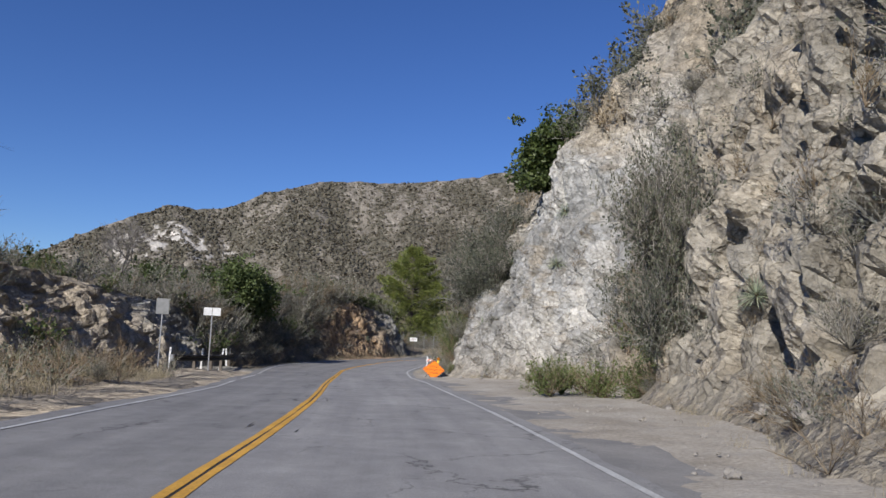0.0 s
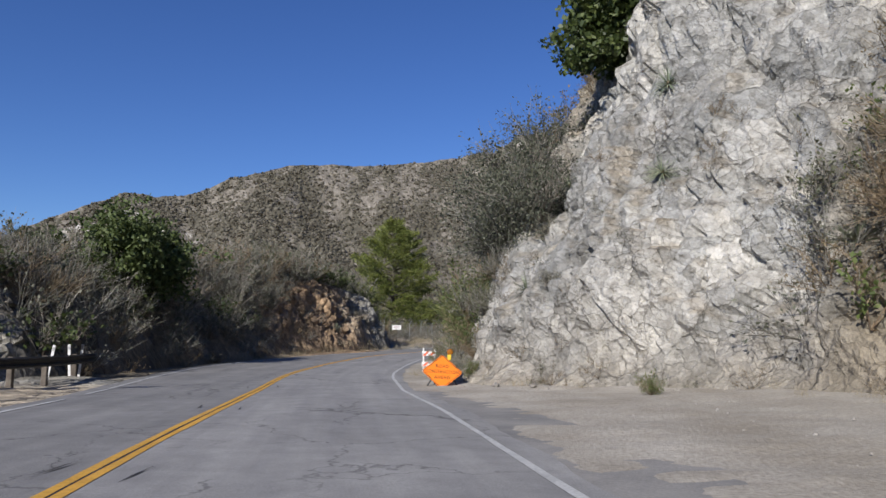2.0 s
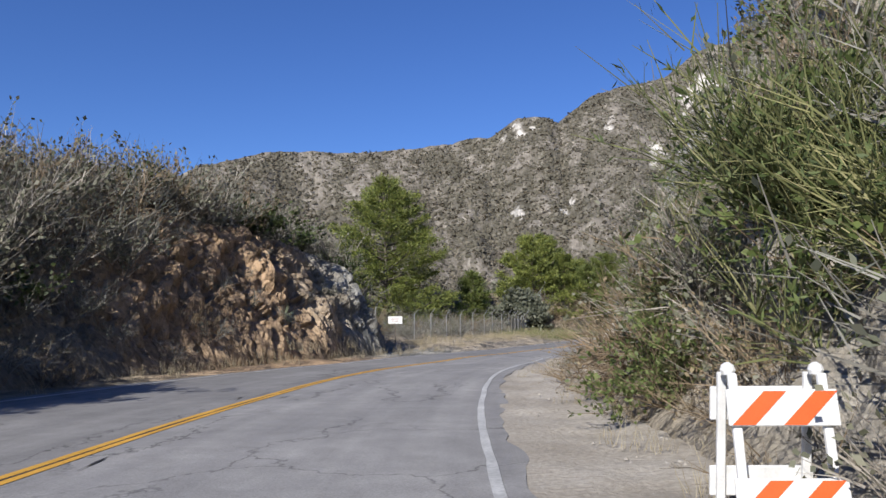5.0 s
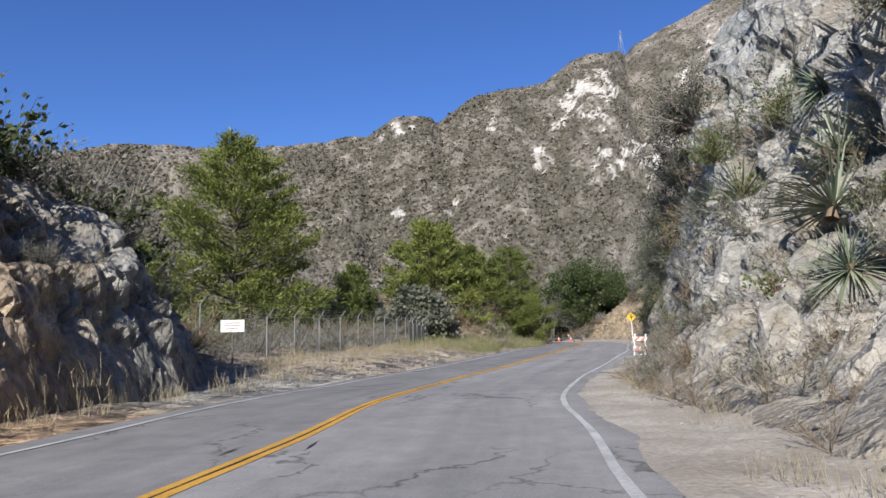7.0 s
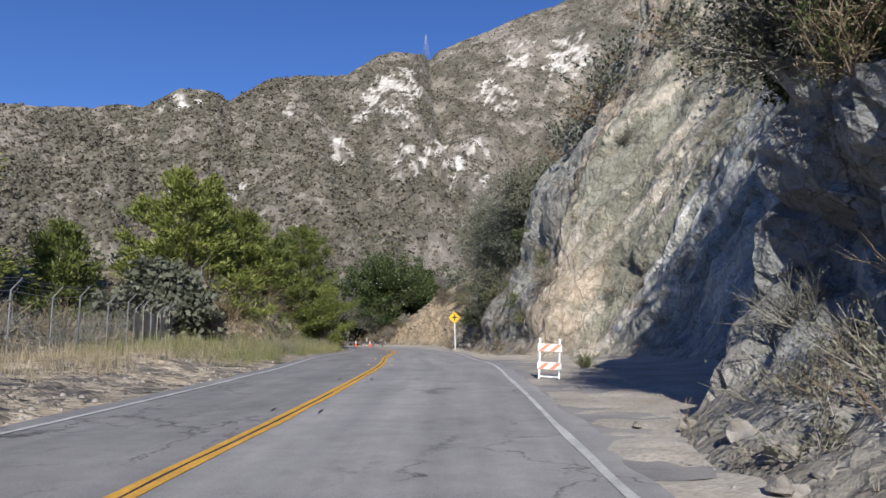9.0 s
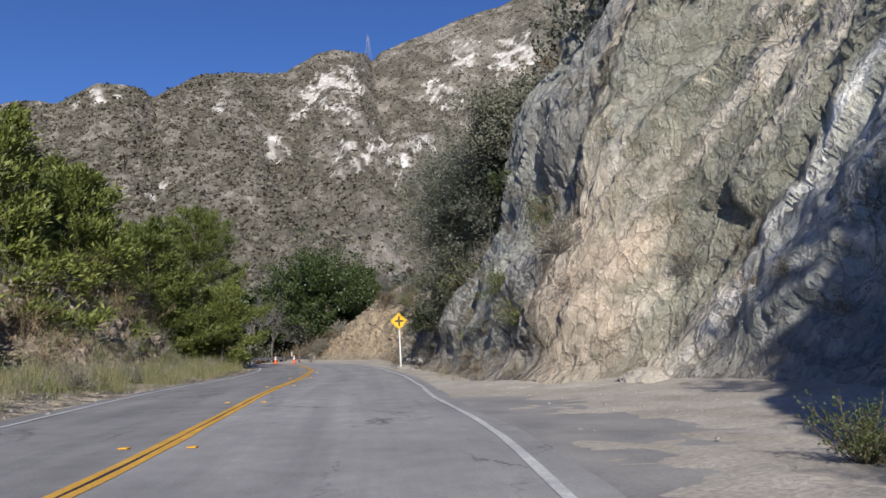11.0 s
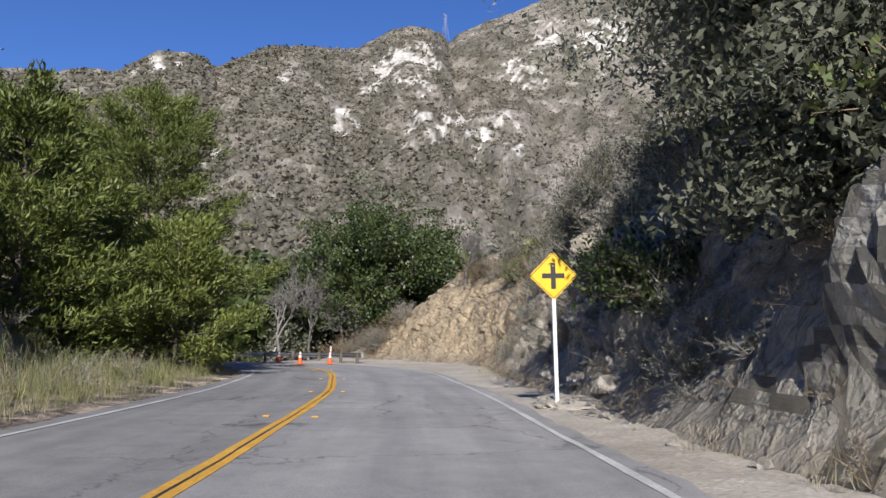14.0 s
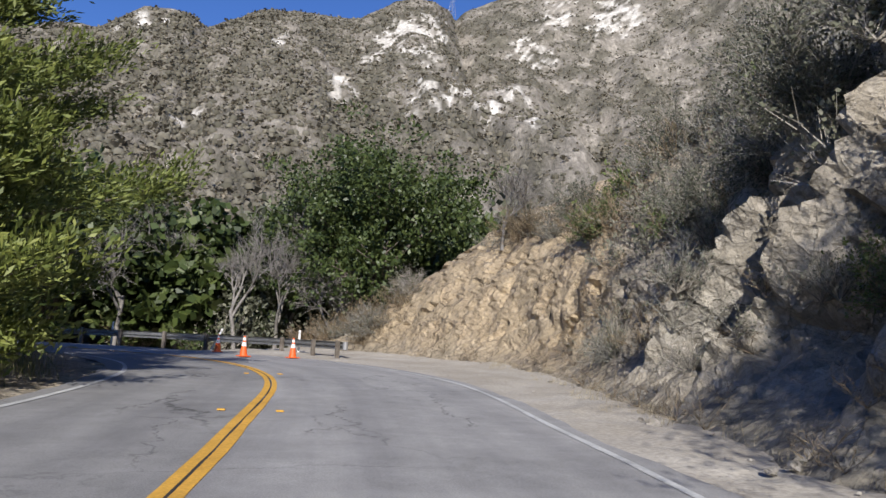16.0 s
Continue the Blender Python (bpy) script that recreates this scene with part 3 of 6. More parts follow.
seam = np.clip(vnoise(dip * np.array([1.15, 1, 0.2]), 72) * 2.2 - 0.6, 0, 0.85)[..., None] * np.clip((BAND + 1 - ph) / 1.5, 0.15, 1)[..., None]
seam = np.maximum(seam, 0.95 * np.exp(-((ph - BAND) / 0.26) ** 2)[..., None])
seam = np.maximum(seam, 0.8 * np.exp(-((ph - BAND + 1.1) / 0.14) ** 2)[..., None])
inner = inner + (shade((0.72, 0.71, 0.67)) - inner) * seam
bed = bed + (inner - bed) * slab[..., None]
# patchy tone; the carved slab gashes also have their shade darkened into the colour
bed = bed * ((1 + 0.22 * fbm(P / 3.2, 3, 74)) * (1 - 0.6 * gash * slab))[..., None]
tan = np.clip(fbm(P / 4.5, 3, 77) - 0.25, 0, 0.8)[..., None] * (0.9 - 0.75 * slab[..., None] - 0.5 * white[..., None])
bed = bed * (1 - tan) + TAN_R * tan
# soil caught on the flatter places, and scree at the foot
gz = np.gradient(P[..., 2], axis=1) / (np.linalg.norm(np.gradient(P, axis=1), axis=-1) + 1e-6)
flat = np.clip((0.62 - gz) * 2.2, 0, 0.9)[..., None]
scree = np.exp(-h / 0.9)[..., None] * 0.85
flat = np.maximum(np.maximum(flat, scree), np.clip((h - 16) / 16, 0, 0.5)[..., None] + 0.5 * np.minimum(soft, 0.6)[..., None] * (1 - slab[..., None]))
bed = bed * (1 - flat) + shade((0.33, 0.29, 0.23)) * flat
bx, by = at(SR[:, None], d[:, -1:] + np.array([[9.0, 10.0]]))
back = np.stack([bx, by, np.concatenate([P[:, -1:, 2] * 0.8, 0 * P[:, -1:, 2] - 5], 1)], -1)
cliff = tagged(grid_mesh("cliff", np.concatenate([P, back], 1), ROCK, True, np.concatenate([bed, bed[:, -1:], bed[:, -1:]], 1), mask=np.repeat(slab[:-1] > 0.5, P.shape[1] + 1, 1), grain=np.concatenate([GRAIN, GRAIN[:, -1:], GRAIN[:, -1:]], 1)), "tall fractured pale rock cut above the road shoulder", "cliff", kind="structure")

# dirt shoulder between the asphalt and the cut
u = np.linspace(0, 1, 26)[None]
dd = (along(RIGHT_EDGE, SR)[:, None] + 0.2) * (1 - u) + (foot + 0.5) * u
x, y = at(SR[:, None] + 0 * dd, dd)
z = road_z(SR)[:, None] - 0.012 + 0.04 * u + np.clip(dd - 5, 0, 12) * 0.02
Q = np.stack([x, y, z], -1)
z = z + np.clip(u * 6, 0, 1) * (0.05 * fbm(Q / 1.5, 3, 15) + 0.025 * fbm(Q / 0.3, 2, 16)) + np.clip(u - 0.7, 0, 1) * 0.5
tagged(grid_mesh("shoulder", np.stack([x, y, z], -1), DIRT), "dusty tan dirt shoulder beside the road", "shoulder", kind="structure")

# ---- left side: verge, bank and slope ----
FOOT_L = [(-38, 14), (10, 13), (25, 12.5), (34, 11.5), (40, 9.5), (46, 7.2), (52, 6.7), (62, 6.3), (72, 5.6), (80, 5.2), (86.5, 5.6), (89.5, 7.0), (94, 9.5), (104, 14), (118, 14), (127, 12), (133, 8.6), (139, 7.2), (150, 7.2), (156, 8.6), (161, 10.5), (166, 11), (180, 11), (226, 11)]
TOP_L = [(-38, 3), (15, 2.6), (28, 3.4), (35, 4.6), (42, 4.2), (47, 3.6), (55, 4.2), (62, 4.6), (72, 5.6), (79, 5.6), (85, 5.2), (88.5, 4.0), (91.5, 2.4), (94.5, 1.0), (98, 0.5), (127, 0.6), (132, 2.6), (138, 4.8), (148, 5.0), (154, 3.4), (159, 1.0), (166, 0.3), (226, 0.3)]
SLOPE_L = [(-38, 2.4), (25, 2.0), (34, 0.7), (42, 0.8), (50, 0.85), (70, 0.75), (80, 0.6), (90, 0.8), (98, 3), (128, 2.0), (138, 0.75), (150, 0.8), (155, 1.1), (164, 3), (226, 3)]
DEPTH_L = [(-38, 55), (120, 55), (150, 30), (162, 8), (226, 8)]
SL = np.concatenate([np.arange(-36, 66, 0.3), np.arange(66, 92, 0.14), np.arange(92, 205, 0.3)])
foot, top = along(FOOT_L, SL)[:, None], along(TOP_L, SL)[:, None]
edge = along(LEFT_EDGE, SL)[:, None] + 0.2
n1, n2, n3 = 26, 44, 34
u1, u2, u3 = (np.linspace(0, 1, n, endpoint=False)[None] for n in (n1, n2, n3))
run = top * along(SLOPE_L, SL)[:, None]
dv, zv = edge + (foot - edge) * u1, 0.0 * u1 + 0 * foot
db, zb = foot + run * u2, top * (u2 ** 0.85)
far = along(DEPTH_L, SL)[:, None] * u3 ** 1.5
dt, zt = foot + run + far, top + 2.6 * np.sin(np.clip(far / 24, 0, 1.57)) * along([(-38, 1), (85, 1), (95, 0.2), (226, 0.1)], SL)[:, None]
d = np.concatenate([dv, db, dt], 1)
z0 = np.concatenate([zv, zb, zt], 1)
x, y = at(SL[:, None] + 0 * d, -d)
verge = along([(-38, 0.35), (30, 0.15), (45, 0.05), (92, 0.15), (100, 0.45), (135, 0.35), (160, 0.25), (226, 0.2)], SL)[:, None]
z = z0 + road_z(SL)[:, None] - 0.03 + verge * np.clip((d - edge - 0.6) / 3.0, 0, 1)
P = np.stack([x, y, z], -1)
rocky = along([(-38, 0.15), (28, 0.3), (34, 1), (43, 1), (47, 0.3), (66, 0.35), (73, 1), (90, 1), (95, 0.2), (130, 0.2), (136, 0.7), (154, 0.7), (160, 0.1), (226, 0.1)], SL)[:, None]
rocky = rocky * np.concatenate([0.0 * u1, np.minimum(1, u2 * 4) * np.minimum(1, (1 - u2) * 5 + 0.4), np.clip(0.4 - u3 * 3, 0.05, 1)], 1)
b1, e1 = blocks(P * np.array([1, 1, 0.4]) / 1.4 + fbm(P / 4, 2, 8)[..., None] * 0.4, 23)
b2, e2 = blocks(P * np.array([1, 1, 0.35]) / 0.5 + fbm(P / 1.2, 2, 9)[..., None] * 0.3, 53)
nx, ny = at(SL[:, None] + 0 * d, -d + 1)
OUT = np.stack([nx - x, ny - y, 0.5 + 0 * x], -1)
disp = rocky * (0.3 * b1 + 0.24 * b2 - 0.14 * np.exp(-e2 / 0.09) - 0.2 * np.exp(-e1 / 0.06) + 0.35 * fbm(P / np.array([2.2, 2.2, 4.0]), 3, 10))
rough = np.clip((d - edge) / 2.0, 0, 1)
P = P + OUT * disp[..., None]
P[..., 2] += rough * (0.12 * fbm(P / 2.2, 3, 41) + 0.35 * np.clip(d - foot, 0, 1) * fbm(P / 6, 3, 42))
BANK = P
RUST_R = shade((0.40, 0.285, 0.185))
LBEDS = [(-38, SOIL_R), (30, TAN_R * 1.05), (40, TAN_R * 1.05), (43, GREY_R), (48, SOIL_R * 0.8), (67, SOIL_R * 0.9), (71, RUST_R), (80, RUST_R * 1.1), (83, TAN_R * 0.95), (85.5, GREY_R * 0.95), (91, GREY_R), (95, TAN_R * 0.95), (118, TAN_R * 0.95), (130, TAN_R * 0.8), (140, np.array((0.36, 0.29, 0.23))), (156, TAN_R * 0.8), (170, TAN_R * 0.85), (226, TAN_R * 0.8)]
wob = SL[:, None] + 1.5 * fbm(P / 3.0, 3, 62)
bs = np.array([b for b, _ in LBEDS], float)
bed = np.stack([np.interp(wob, bs, np.array([c[k] for _, c in LBEDS])) for k in range(3)], -1)
k = np.clip(1 - rocky * 1.6, 0, 1)[..., None] * np.clip((d - foot + 0.5) / 2, 0, 1)[..., None]
bed = bed * (1 - k) + shade((0.22, 0.185, 0.13)) * k
bx, by = at(SL[:, None], -d[:, -1:] - 1.0)
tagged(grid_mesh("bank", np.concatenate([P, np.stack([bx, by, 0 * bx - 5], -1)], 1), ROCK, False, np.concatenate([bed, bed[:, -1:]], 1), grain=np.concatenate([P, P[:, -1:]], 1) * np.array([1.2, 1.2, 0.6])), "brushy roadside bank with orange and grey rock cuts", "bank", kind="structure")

# ---- valley floor and mountains ----
gx, gy = np.meshgrid(np.linspace(-260, 260, 105), np.linspace(-160, 330, 99), indexing="ij")
G = np.stack([gx, gy, -1.6 + 0 * gx], -1)
G[..., 2] += 0.6 * fbm(G / 25, 3, 12) + np.clip((gy - 178) / 30, 0, 1) * 1.2
tagged(grid_mesh("ground", G, SOIL), "dry brushy valley floor", "ground", kind="structure")
pg = bpy.data.meshes.new("far_ground")
pg.from_pydata([(-4500, -4500, -4), (4500, -4500, -4), (4500, 4500, -4), (-4500, 4500, -4)], [], [(0, 1, 2, 3)])
pg.materials.append(SOIL)
tagged(new("far_ground", pg), "dry land reaching the horizon", "ground", kind="structure")

HC = (10.0, 70.0)
RIDGE = [(-180, 14), (-90, 12), (-60, 12), (-42, 24), (-40, 29.5), (-33, 46.7), (-29.5, 54), (-25.4, 54.4), (-24, 56.5), (-20.5, 65), (-15.8, 73.5), (-11.8, 77), (-8, 79), (-4, 83), (-1, 87), (2, 90), (3.2, 89), (5.6, 97.5), (7.2, 97),
         (9, 96), (11.8, 114.5), (14, 124), (16.5, 132.5), (18, 138), (20.5, 157), (21.7, 163), (23.2, 166), (24.5, 194), (25.6, 208), (28.3, 225), (30, 234), (31, 241), (33.8, 257), (40, 285), (60, 290), (90, 200), (140, 60), (180, 14)]
RANGE = [(-180, 300), (-60, 240), (-20, 270), (0, 310), (8, 300), (20, 400), (23.2, 420), (25, 520), (30, 545), (35, 570), (60, 580), (120, 400), (180, 300)]
AZ = np.concatenate([np.arange(-180, -55, 3.0), np.arange(-55, 50, 0.22), np.arange(50, 180.1, 3.0)])
rc = along(RANGE, AZ)[:, None]
zc = along(RIDGE, AZ)[:, None] * 1.025
RF = np.concatenate([np.linspace(0, 1, 150), [1.06, 1.15, 1.4]])[None]
r0 = 118.0
r = r0 + (rc - r0) * RF
a = np.radians(AZ)[:, None]
M = np.stack([HC[0] + np.sin(a) * r, HC[1] + np.cos(a) * r, 0 * r], -1)
prof = np.clip(RF, 0, 1)
prof = 0.62 * prof + 0.38 * prof**1.9
prof = np.where(RF > 1, 1 - (RF - 1) * 1.4, prof)
gully = fbm(np.stack([np.radians(AZ)[:, None] * 9 + 0.25 * fbm(M / 60, 3, 2), r / 260, 0 * r], -1) * 1.0, 4, 81)
spur = np.sin(np.clip(RF, 0, 1) * np.pi) ** 0.8
M[..., 2] = -2.5 + zc * prof + spur * (zc * 0.05 * gully + 2.4 * fbm(M / 22, 4, 83)) + np.clip(RF * 4, 0, 1) * 0.45 * fbm(M / 5.0, 3, 84)
pale, brush = shade((0.285, 0.26, 0.222)), shade((0.138, 0.128, 0.1))
HG = np.stack([a * 300 + 0 * r, r / 2.4, 0 * r], -1)  # places on the slope, drawn out up the hill as it is seen
BARE = np.clip(0.42 + 0.45 * fbm(HG / 28.0, 3, 87) + 0.75 * fbm(HG / 6.0, 4, 85, 0.6), 0, 1)[..., None]
bed = pale * BARE + brush * (1 - BARE)
scar = np.zeros(r.shape)
# bare granite scars: azimuth, share of the way up, width in degrees, height, slant
for az, up, wa, wu, sl in ((21.2, 0.80, 1.5, 0.06, 0.02), (22.2, 0.71, 1.0, 0.07, 0.0), (23.4, 0.46, 1.6, 0.035, 0.012), (24.6, 0.42, 0.6, 0.05, 0.0), (27.0, 0.40, 0.7, 0.03, 0.0), (27.6, 0.28, 0.5, 0.03, 0.0), (29.5, 0.70, 0.9, 0.03, -0.03), (31.7, 0.82, 0.8, 0.04, 0.0), (35.6, 0.76, 1.0, 0.05, 0.0), (25.2, 0.33, 0.5, 0.025, 0.0),
                           (5.9, 0.95, 1.0, 0.025, 0.0), (4.4, 0.52, 0.35, 0.02, 0.0), (17.0, 0.62, 0.5, 0.03, 0.0), (9.0, 0.54, 0.35, 0.02, 0.01), (-31.5, 0.77, 2.2, 0.06, 0.0), (-28.2, 0.72, 1.8, 0.06, 0.0), (-25.8, 0.66, 1.0, 0.03, 0.0), (13.0, 0.80, 0.5, 0.03, 0.0)):
    q = ((AZ[:, None] - az) / wa) ** 2 + ((RF - up - sl * (AZ[:, None] - az)) / wu) ** 2
    scar = np.maximum(scar, np.clip(0.6 - 0.5 * q + 2.4 * fbm(HG / 3.2, 4, 86, 0.7), 0, 1) * (q < 4.0))
bed = bed * (1 - scar[..., None]) + shade((0.68, 0.65, 0.60)) * scar[..., None]
mountain = tagged(grid_mesh("mountain", M, HILL, True, bed, grain=HG), "dry brush-covered mountain with pale granite scars", "mountain", kind="structure")

# ---- plants: shapes ----
class Shape:
    """Quads in two materials: 0 wood, 1 leaf."""

    def __init__(self):
        self.v, self.f, self.m, self.n = [], [], [], 0

    def add(self, v, f, m):
        self.v.append(v)
        self.f.append(f + self.n)
        self.m.append(np.full(len(f), m))
        self.n += len(v)

    def arrays(self):
        return np.concatenate(self.v), np.concatenate(self.f), np.concatenate(self.m)


def tube(points, r0, r1, sides=4):
    p = np.asarray(points, float)
    t = np.gradient(p, axis=0)
    t /= np.linalg.norm(t, axis=1)[:, None] + 1e-9
    a = np.cross(t, (0.31, 0.17, 0.93))
    a /= np.linalg.norm(a, axis=1)[:, None] + 1e-9
    b = np.cross(t, a)
    r = np.linspace(r0, r1, len(p))[:, None, None]
    k = np.arange(sides) * 2 * np.pi / sides
    v = p[:, None] + r * (a[:, None] * np.cos(k)[None, :, None] + b[:, None] * np.sin(k)[None, :, None])
    i = np.arange(len(p) * sides).reshape(len(p), sides)
    f = np.stack([i[:-1], np.roll(i[:-1], -1, 1), np.roll(i[1:], -1, 1), i[1:]], -1).reshape(-1, 4)
    return v.reshape(-1, 3), f


def unit(rng, n):
    v = rng.normal(size=(n, 3))
    return v / np.linalg.norm(v, axis=1)[:, None]


def leaves(rng, centres, length, width, aim=None, spread=1.0):
    """Small folded-flat leaves round the centres."""
    n = len(centres)
    a = unit(rng, n) * spread + (0 if aim is None else aim)
    a /= np.linalg.norm(a, axis=1)[:, None]
    b = np.cross(a, unit(rng, n))
    b /= np.linalg.norm(b, axis=1)[:, None] + 1e-9
    l = length * rng.uniform(0.6, 1.3, (n, 1))
    w = width * rng.uniform(0.6, 1.3, (n, 1))
    v = np.stack([centres - b * w * 0.35, centres + a * l * 0.45 - b * w, centres + a * l, centres + a * l * 0.55 + b * w], 1).reshape(-1, 3)
    return v, np.arange(4 * n).reshape(n, 4)


def ribbons(rng, start, way, width):
    """Thin twigs from start along way."""
    n = len(start)
    b = np.cross(way, unit(rng, n))
    b /= np.linalg.norm(b, axis=1)[:, None] + 1e-9
    b *= width
    v = np.stack([start - b, start + b, start + way + b * 0.3, start + way - b * 0.3], 1).reshape(-1, 3)
    return v, np.arange(4 * n).reshape(n, 4)


def bush_shape(seed, stems=26, twigs=420, leaf_count=1500, size=(0.075, 0.02), up=0.8, droop=0.0, fine=0.007, slim=False):
    """A bush about two metres across and one and a half high, of stems, twigs and small leaves."""
    rng = np.random.default_rng(seed)
    sh = Shape()
    ends, ways = [], []
    lump = unit(rng, 9) * rng.uniform(0.5, 1.0, (9, 1))
    for _ in range(stems):
        w = unit(rng, 1)[0]
        w[2] = abs(w[2]) * 0.8 + up * rng.uniform(0.3, 1.0)
        w /= np.linalg.norm(w)
        L = rng.uniform(0.75, 1.25) * (0.8 + 0.35 * np.max(lump @ w))
        k = np.linspace(0, 1, 6)[:, None]
        bend = unit(rng, 1)[0] * 0.25
        p = w * L * k + bend * k**2 - np.array([0, 0, droop]) * k**2
        if slim:
            v, f = ribbons(rng, p[0:4:3], p[3::2] - p[0:4:3], 0.014)
        else:
            v, f = tube(p, 0.022, 0.006, 3)
        sh.add(v, f, 0)
        ends.append(p[2:])
        ways.append(np.repeat((p[-1] - p[-3])[None], 4, 0))
    e, w = np.concatenate(ends), np.concatenate(ways)
    i = rng.integers(0, len(e), twigs)
    way = w[i] * 0.55 + unit(rng, twigs) * 0.28 + np.array([0, 0, 0.08 - droop * 0.4])
    start = e[i] + rng.normal(size=(twigs, 3)) * 0.03
    v, f = ribbons(rng, start, way, fine)
    sh.add(v, f, 0)
    if leaf_count:
        j = rng.integers(0, twigs, leaf_count)
        c = start[j] + way[j] * rng.uniform(0.2, 1.0, (leaf_count, 1)) + rng.normal(size=(leaf_count, 3)) * 0.022
        v, f = leaves(rng, c, size[0], size[1], way[j] * 1.5, 0.6)
        sh.add(v, f, 1)
    return sh.arrays()


def yucca_shape(seed, blades=120):
    rng = np.random.default_rng(seed)
    sh = Shape()
    for _ in range(blades):
        w = unit(rng, 1)[0]
        w[2] = abs(w[2]) * 0.85 - 0.2
        w /= np.linalg.norm(w)
        L = rng.uniform(0.65, 1.0)
        k = np.array([0, 0.35, 0.75, 1.0])[:, None]
        p = w * L * k - np.array([0, 0, 0.1]) * k**2.5
        b = np.cross(w, (0, 0, 1.0))
        b = b / (np.linalg.norm(b) + 1e-9) * np.array([0.010, 0.015, 0.010, 0.002])[:, None]
        v = np.stack([p - b, p + b], 1).reshape(-1, 3)
        i = np.arange(8).reshape(4, 2)
        f = np.stack([i[:-1, 0], i[:-1, 1], i[1:, 1], i[1:, 0]], -1)
        sh.add(v, f, 1)
    v, f = tube([(0, 0, -0.15), (0, 0, 0.1)], 0.09, 0.06, 6)
    sh.add(v, f, 0)
    return sh.arrays()


def tuft_shape(seed, blades=46, height=0.5, spread=0.3):
    rng = np.random.default_rng(seed)
    sh = Shape()
    root = rng.normal(size=(blades, 3)) * np.array([spread * 0.5, spread * 0.5, 0])
    way = unit(rng, blades) * 0.35 + np.array([0, 0, 1.0])
    way *= height * rng.uniform(0.5, 1.2, (blades, 1))
    v, f = ribbons(rng, root, way * 0.6, 0.006)
    sh.add(v, f, 1)
    tip = root + way * 0.6
    v, f = ribbons(rng, tip, way * 0.5 + rng.normal(size=(blades, 3)) * 0.1 * height, 0.005)
    sh.add(v, f, 1)
    return sh.arrays()


def pine_shape(seed, height=15.0, width=4.2, r=20, needle=(0.3, 0.03)):
    """A full pine: a tapering trunk, whorls of limbs and tufts of needles along them."""
    rng = np.random.default_rng(seed)
    sh = Shape()
    k = np.linspace(0, 1, 12)[:, None]
    lean = np.array([rng.normal() * 0.3, rng.normal() * 0.3, 0])
    trunk = np.array([0, 0, height]) * k + lean * k**2
    v, f = tube(trunk, height * 0.017, 0.03, 8)
    sh.add(v, f, 0)
    tips, dirs = [], []
    n = int(height * 4.6)
    for j in range(n):
        u = 0.09 + 0.89 * (j + rng.uniform()) / n
        a = j * 2.4 + rng.normal() * 0.4
        reach = width * (1 - u) ** 0.6 * (0.55 + 0.45 * min(1, u / 0.2)) * rng.uniform(0.55, 1.15) + 0.3
        o = trunk[0] + np.array([0, 0, height]) * u + lean * u * u
        w = np.array([np.cos(a), np.sin(a), 0.05 + 0.55 * u])
        q = np.linspace(0, 1, 6)[:, None]
        limb = o + w * reach * q + np.array([0, 0, 0.2 * reach]) * q**2 - np.array([0, 0, 0.1 * reach]) * q
        v, f = tube(limb, 0.02 + 0.018 * reach, 0.01, 4)
        sh.add(v, f, 0)
        m = int(10 + reach * 13)
        t = rng.uniform(0.3, 1.04, m) ** 0.8
        side = np.cross(w, (0, 0, 1.0))
        c = np.stack([np.interp(t, q[:, 0], limb[:, i]) for i in range(3)], 1)
        off = rng.normal(size=(m, 1)) * side * 0.34 * reach * (1.15 - 0.75 * t[:, None]) + rng.normal(size=(m, 3)) * np.array([0.1, 0.1, 0.13])
        tips.append(c + off)
        dirs.append(off * 0.6 + w * 0.5 + np.array([0, 0, 0.45]))
    c, w = np.concatenate(tips), np.concatenate(dirs)
    cc = np.repeat(c, r, 0) + rng.normal(size=(len(c) * r, 3)) * np.array([0.2, 0.2, 0.12])
    v, f = leaves(rng, cc, needle[0], needle[1], np.repeat(w, r, 0), 0.7)
    sh.add(v, f, 1)
    return sh.arrays()


def branching(rng, sh, p, w, length, radius, depth, ends, gnarl=0.35, up=0.15):
    k = np.linspace(0, 1, 5)[:, None]
    pts = p + w * length * k + unit(rng, 1)[0] * gnarl * length * 0.35 * k**2
    v, f = tube(pts, radius, radius * 0.62, 6 if radius > 0.06 else 4)
    sh.add(v, f, 0)
    ends.append((pts[-1], w, depth))
    if depth == 0:
        return
    for _ in range(3 if depth > 1 else 4):
        u = rng.uniform(0.55, 1.0)
        o = np.array([np.interp(u, k[:, 0], pts[:, i]) for i in range(3)])
        nw = w + unit(rng, 1)[0] * 0.85 + np.array([0, 0, up])
        branching(rng, sh, o, nw / np.linalg.norm(nw), length * rng.uniform(0.6, 0.82), radius * 0.6, depth - 1, ends, gnarl, up)


